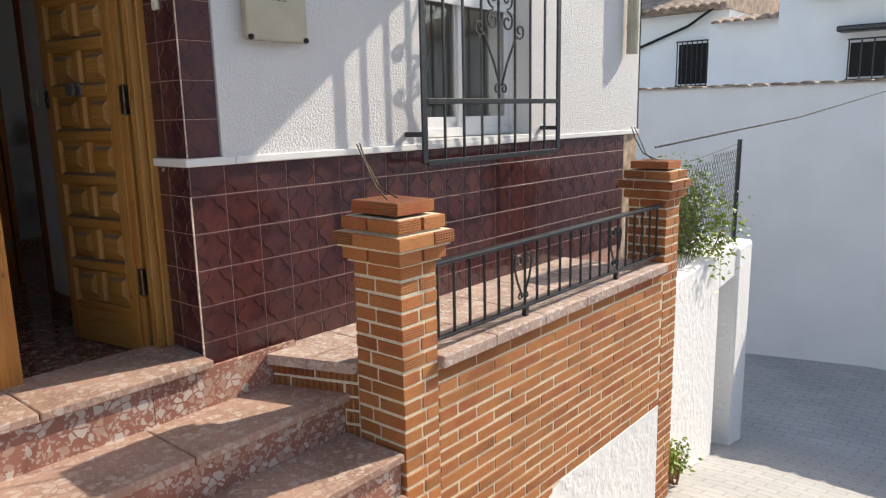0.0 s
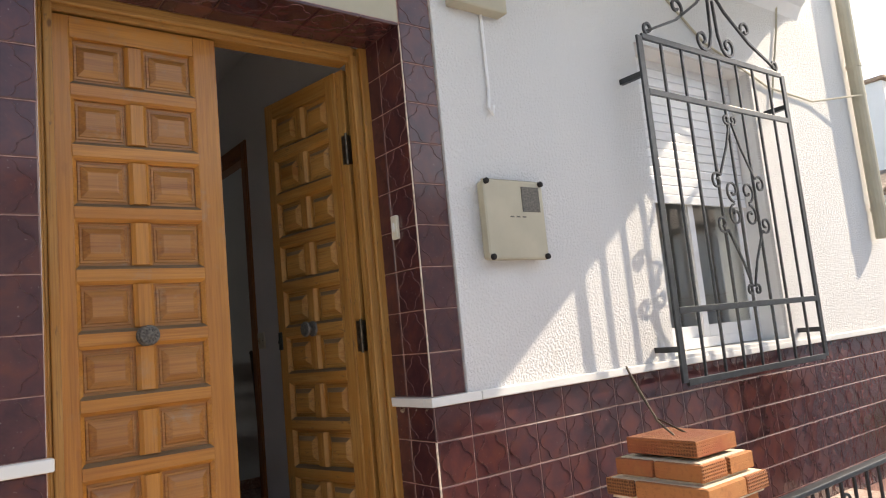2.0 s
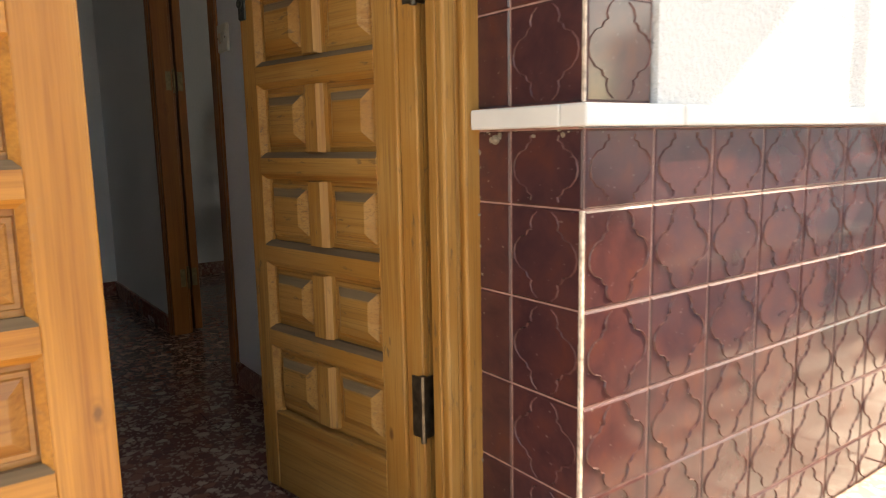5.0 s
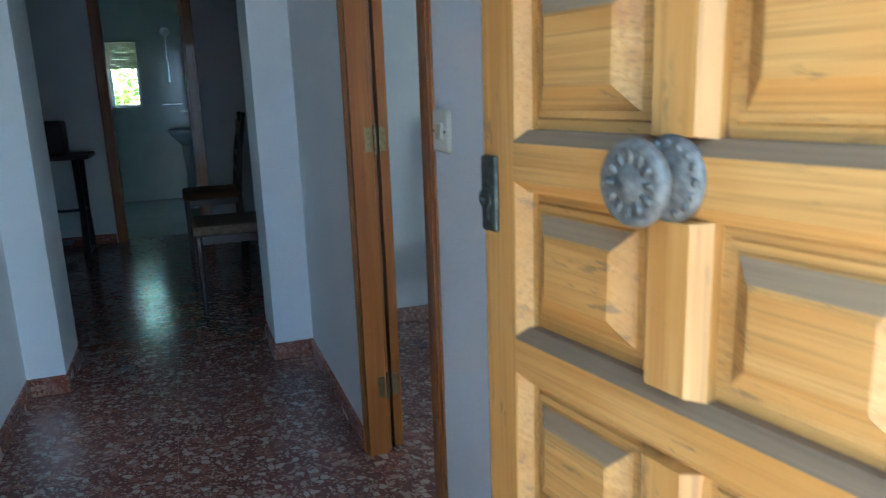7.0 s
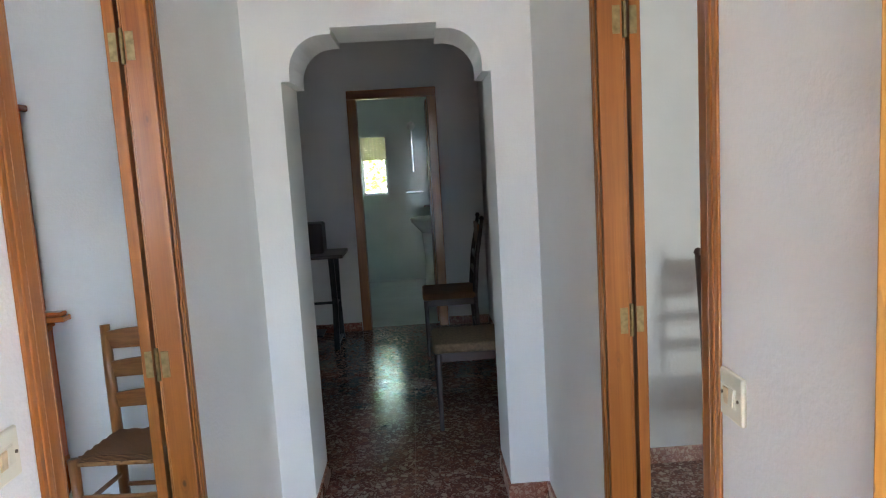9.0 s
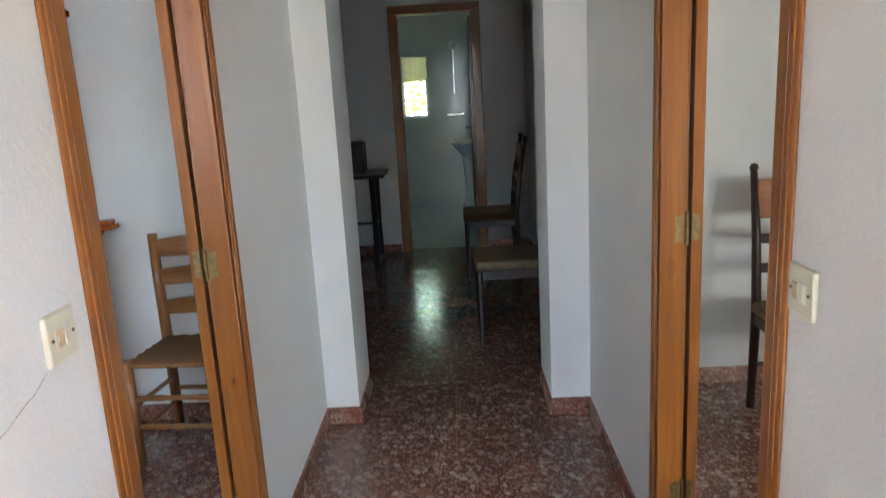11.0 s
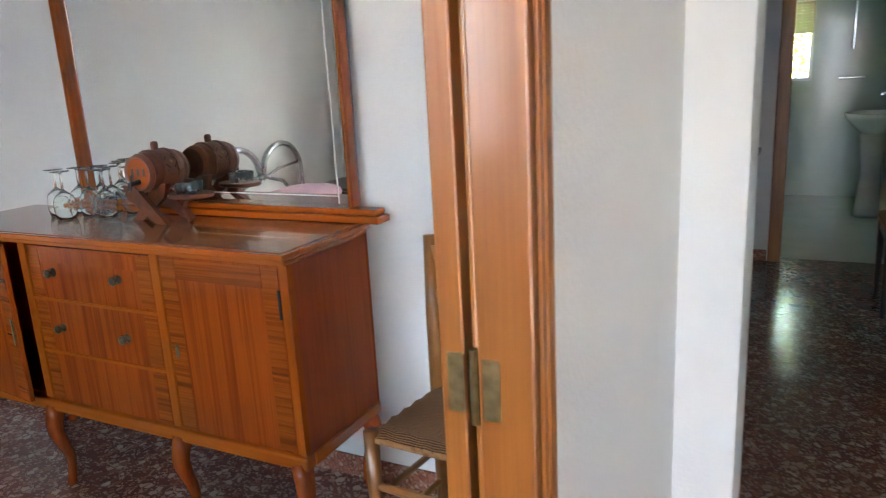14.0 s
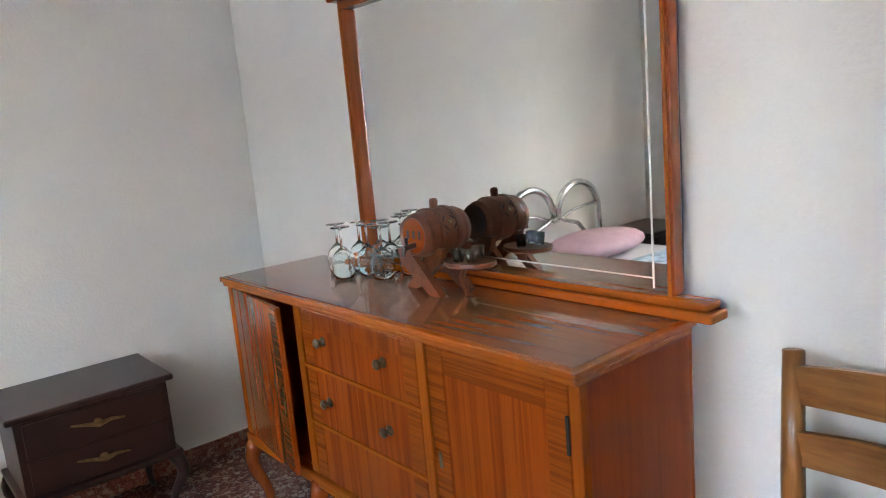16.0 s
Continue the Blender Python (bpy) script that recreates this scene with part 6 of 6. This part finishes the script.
# ---- hall switches ----
def light_switch(m, label):
    g = thing("light_switch", m, label, "light switch", "hall switches")
    part("plate", boxm(-0.040, 0.040, 0.0, 0.010, -0.040, 0.040, bevel=0.004), M["plastic"], g)
    part("rocker_frame", boxm(-0.0205, 0.0205, 0.010, 0.0115, -0.017, 0.017, bevel=0.0007), M["plastic"], g)
    for x, mat in ((-0.009, "plastic"), (0.009, "yellowed")):
        r = boxm(x - 0.0086, x + 0.0086, 0.0105, 0.0145, -0.0145, 0.0145, bevel=0.0015)
        r.transform(Matrix.Translation((0, 0.0, 0)) @ pose(0, 0, 0, 4.0 if x < 0 else -4.0, 0, 0))
        part("rocker", r, M[mat], g)
    for x in (-0.028, 0.028):
        part("screw", lathe(bmesh.new(), [(0, 0), (0.003, 0), (0.003, 0.002), (0, 0.002)], 8, Matrix(((1, 0, 0, x), (0, 0, 1, 0.010), (0, 1, 0, 0), (0, 0, 0, 1)))), M["bronze"], g)


light_switch(pose(-2.553, YL, 1.072), "ivory plastic double light switch on the white plaster")
light_switch(pose(-2.597, YR, 1.072, 0, 0, 180), "ivory plastic double light switch on the white plaster")


def plaster_crack():
    g = thing("plaster_crack", Matrix.Identity(4), "hairline crack in the white plaster below the switch", "crack")
    pts = [(-2.512, 1.028), (-2.475, 1.010), (-2.452, 1.006), (-2.41, 0.992), (-2.36, 0.982), (-2.30, 0.962), (-2.25, 0.952), (-2.18, 0.930)]
    part("crack", tube(bmesh.new(), [(x, YL + 0.0004, z) for x, z in pts], [0.0003, 0.0005, 0.0005, 0.0003, 0.0005, 0.0004, 0.0004, 0.0002], 4), M["crumb"], g)


plaster_crack()


# ---- down the street ----
def garage_wall():
    turn = pose(-0.62, 7.66, 0, 0, 0, 5.6)
    g = thing("garage_wall", turn, "rough whitewashed garden wall with a grey garage doorway", "garden wall")
    part("wall", boxm(-0.5, 0.0, 0.0, 1.72, -3.0, -0.27, bevel=0.02), M["whitewash"], g)
    part("wall", boxm(-0.5, 0.03, 2.30, 2.85, -3.0, -0.33, bevel=0.03), M["whitewash"], g)
    part("lintel", boxm(-0.5, 0.0, 1.722, 2.298, -0.60, -0.30, bevel=0.01), M["whitewash"], g)
    part("garage_door", boxm(-0.34, -0.30, 1.72, 2.30, -3.0, -0.60), plain("grey_blue_metal_door", (0.42, 0.46, 0.48), 0.5, 0.2, 0.1, 10), g)
    f = thing("wire_fence", turn, "rusty wire-mesh fence on dark posts along the wall", "fence")
    for y, z in ((0.15, 0.55), (2.6, 0.66)):
        part("post", tube(bmesh.new(), [(-0.10, y, -0.35), (-0.10, y + 0.04, z)], 0.022, 8), M["iron"], f)
    mesh = bmesh.new()
    y0, y1, z0, z1 = 0.18, 2.58, -0.28, 0.52
    n = 28
    for k in range(n):
        y = y0 + (y1 - y0) * k / n
        for s in (1, -1):
            pts = []
            a, zz, d = y, z0, s
            while zz < z1 + 0.08 * k / n:
                pts.append((-0.10, a, zz))
                a += d * 0.045
                zz += 0.05
                d = -d
            tube(mesh, pts, 0.0025, 3)
    tube(mesh, [(-0.10, y0, z1), (-0.10, y1, z1 + 0.1)], 0.003, 4)
    part("wire_mesh", mesh, M["pewter"], f)
    leafy("garden_bush", (-1.12, 9.15, -0.75), 0.50, 1.10, 4600, 0.055, "bright green leafy bush growing behind the wire fence", 5)
    leafy("wall_weeds", (-0.58, 8.0, street(8.0)), 0.18, 0.28, 420, 0.04, "dry green weeds at the foot of the wall", 6)


garage_wall()


def coping_tile():
    b = bmesh.new()
    n = 6
    lo = [b.verts.new((0.09 * math.cos(math.pi * i / n), -0.2, 0.06 * math.sin(math.pi * i / n))) for i in range(n + 1)]
    hi = [b.verts.new((0.08 * math.cos(math.pi * i / n), 0.2, 0.055 * math.sin(math.pi * i / n))) for i in range(n + 1)]
    for i in range(n):
        b.faces.new((lo[i], lo[i + 1], hi[i + 1], hi[i]))
    b.faces.new(lo[::-1])
    b.faces.new(hi)
    return link_mesh("roof_tile", b, clay)


clay = plain("weathered_clay_tile", (0.29, 0.215, 0.165), 0.85, 0, 0.5, 6, 0.4)


def barred_window(parent, x, y, z, w, h):
    """In a wall that faces -y."""
    win = part("window", boxm(x, x + w, y - 0.02, y + 0.06, z, z + h), M["black"], parent, "dark window behind bars")
    n = 7
    for k in range(n):
        xx = x + w * k / (n - 1)
        part("bar", tube(bmesh.new(), [(xx, y - 0.12, z - 0.05), (xx, y - 0.12, z + h + 0.05)], 0.014, 5), M["iron"], win)
    for zz in (z - 0.05, z + h + 0.05):
        part("crossbar", boxm(x - 0.03, x + w + 0.03, y - 0.135, y - 0.105, zz - 0.015, zz + 0.015), M["iron"], win)


def far_side():
    wl = thing("far_garden_wall", Matrix.Identity(4), "long whitewashed wall with a clay-tile coping across the street", "wall")
    part("wall", boxm(-9.0, 9.0, 13.9, 14.15, -3.2, 1.27, bevel=0.03), M["farwash"], wl)
    me = coping_tile()
    for k in range(84):
        shared("coping_tile", me, wl, Matrix.Translation((-9.0 + 0.215 * k, 14.02, 1.262 + 0.006 * math.sin(k * 2.3))) @ pose(0, 0, 0, 0, 0, 6 * math.sin(k * 1.7)) @ Matrix.Diagonal((1.15, 1, 0.5, 1)))
    h = thing("white_house", Matrix.Identity(4), "white village house with a barred window and a clay-tiled roof", "house")
    part("wall", boxm(-12.0, -4.15, 19.0, 24.0, -3.2, 3.05), M["farwash"], h)
    part("upper_storey", boxm(-10.5, -5.22, 20.4, 27.0, 3.0, 5.72, bevel=0.04), M["farwash"], h)
    part("parapet_coping", boxm(-10.6, -5.14, 20.32, 27.1, 5.722, 5.80, bevel=0.02), clay, h)
    barred_window(h, -5.20, 19.0, 1.50, 0.66, 0.85)
    roof = bmesh.new()
    prism(roof, [(18.6, 3.0), (18.6, 3.1), (24.0, 5.0), (24.0, 3.0)], 8.0, Matrix(((0, 0, 1, -12.1), (1, 0, 0, 0), (0, 1, 0, 0), (0, 0, 0, 1))))
    rf = part("roof", roof, clay, h)
    for k in range(36):
        shared("roof_tile", me, rf, Matrix.Translation((-12.0 + 0.22 * k, 18.7, 3.12)) @ pose(0, 0, 0, 20, 0, 0))
    h2 = thing("white_house", Matrix.Identity(4), "taller white village house with an awning over a barred window", "house")
    part("wall", boxm(-2.25, 10.0, 17.6, 24.0, -3.2, 2.85), M["farwash"], h2)
    part("side_wall", boxm(-4.15, -2.25, 17.9, 24.0, -3.2, 2.62), M["farwash"], h2)
    part("party_wall", boxm(-2.80, -2.25, 17.7, 24.0, -3.2, 3.6), M["farwash"], h2)
    barred_window(h2, -1.55, 17.6, 1.45, 1.15, 0.58)
    part("awning", boxm(-1.72, 0.6, 17.2, 17.6, 2.20, 2.30, bevel=0.03), M["iron"], h2)
    r2 = bmesh.new()
    prism(r2, [(17.3, 2.85), (17.3, 2.95), (24.0, 5.2), (24.0, 2.85)], 12.2, Matrix(((0, 0, 1, -2.25), (1, 0, 0, 0), (0, 1, 0, 0), (0, 0, 0, 1))))
    rf = part("roof", r2, clay, h2)
    for k in range(55):
        shared("roof_tile", me, rf, Matrix.Translation((-2.15 + 0.22 * k, 17.4, 2.97)) @ pose(0, 0, 0, 20, 0, 0))
    for k in range(6):
        shared("roof_tile", me, rf, Matrix.Translation((-3.95 + 0.21 * k, 17.85, 2.63)) @ pose(0, 0, 0, 15, 0, 0))
    c = thing("overhead_cable", Matrix.Identity(4), "black cable sagging across the street", "cable")
    part("cable", tube(bmesh.new(), [(-0.62, 7.55, 0.72), (-0.52, 10.5, 0.86), (-0.30, 13.9, 1.15)], 0.007, 6), M["black"], c)
    c = thing("overhead_cable", Matrix.Identity(4), "black cable running between the far houses", "cable")
    part("cable", tube(bmesh.new(), [(-7.5, 18.98, 1.9), (-5.0, 18.9, 2.72), (-4.3, 18.65, 3.05)], 0.03, 6), M["black"], c)
    # plain houses out of view, added to close the street and darken tile reflections
    o = thing("street_house", Matrix.Identity(4), "unseen plain white house front across the street, added to dim tile reflections", "house")
    part("wall", boxm(5.6, 6.0, -12.0, 11.5, -4.0, 3.0), M["farwash"], o)
    part("roof", boxm(5.3, 6.2, -12.1, 11.6, 3.0, 3.2), clay, o)
    n = thing("street_house", Matrix.Identity(4), "unseen plain white neighbouring house, added to close the street", "house")
    part("wall", boxm(-6.0, -0.95, -9.0, -3.1, -2.0, 4.6), M["farwash"], n)


far_side()

# ---- pieces of walls and floors ----
tile_wall()


def floor_tiles():
    s = 0.40
    cache = {}
    for nm, x0, x1, y0, y1 in (("floor_hall", ARCH_B, IX, YL, YR), ("floor_left_room", LROOM_X, IX, 0.44, YL), ("floor_right_room", RROOM_X, IX, YR, 7.9), ("floor_back_room", BACK_X - 0.1, ARCH_B, 1.3, 4.72)):
        root = bpy.data.objects[nm]
        i0, i1 = math.floor((x0 + 0.02) / s), math.ceil(x1 / s)
        j0, j1 = math.floor((y0 - 0.05) / s), math.ceil((y1 - 0.05) / s)
        for i in range(i0, i1):
            for j in range(j0, j1):
                a, b = max(i * s, x0), min((i + 1) * s, x1)
                c, d = max(j * s + 0.05, y0), min((j + 1) * s + 0.05, y1)
                if b - a < 0.02 or d - c < 0.02:
                    continue
                key = (round(b - a, 3), round(d - c, 3))
                if key not in cache:
                    w, h = (b - a) / 2 - 0.0008, (d - c) / 2 - 0.0008
                    cache[key] = link_mesh("floor_tile", box(bmesh.new(), -w, w, -h, h, -0.008, 0.0), M["terrazzo"])
                shared("floor_tile", cache[key], root, Matrix.Translation(((a + b) / 2, (c + d) / 2, 0)))


floor_tiles()
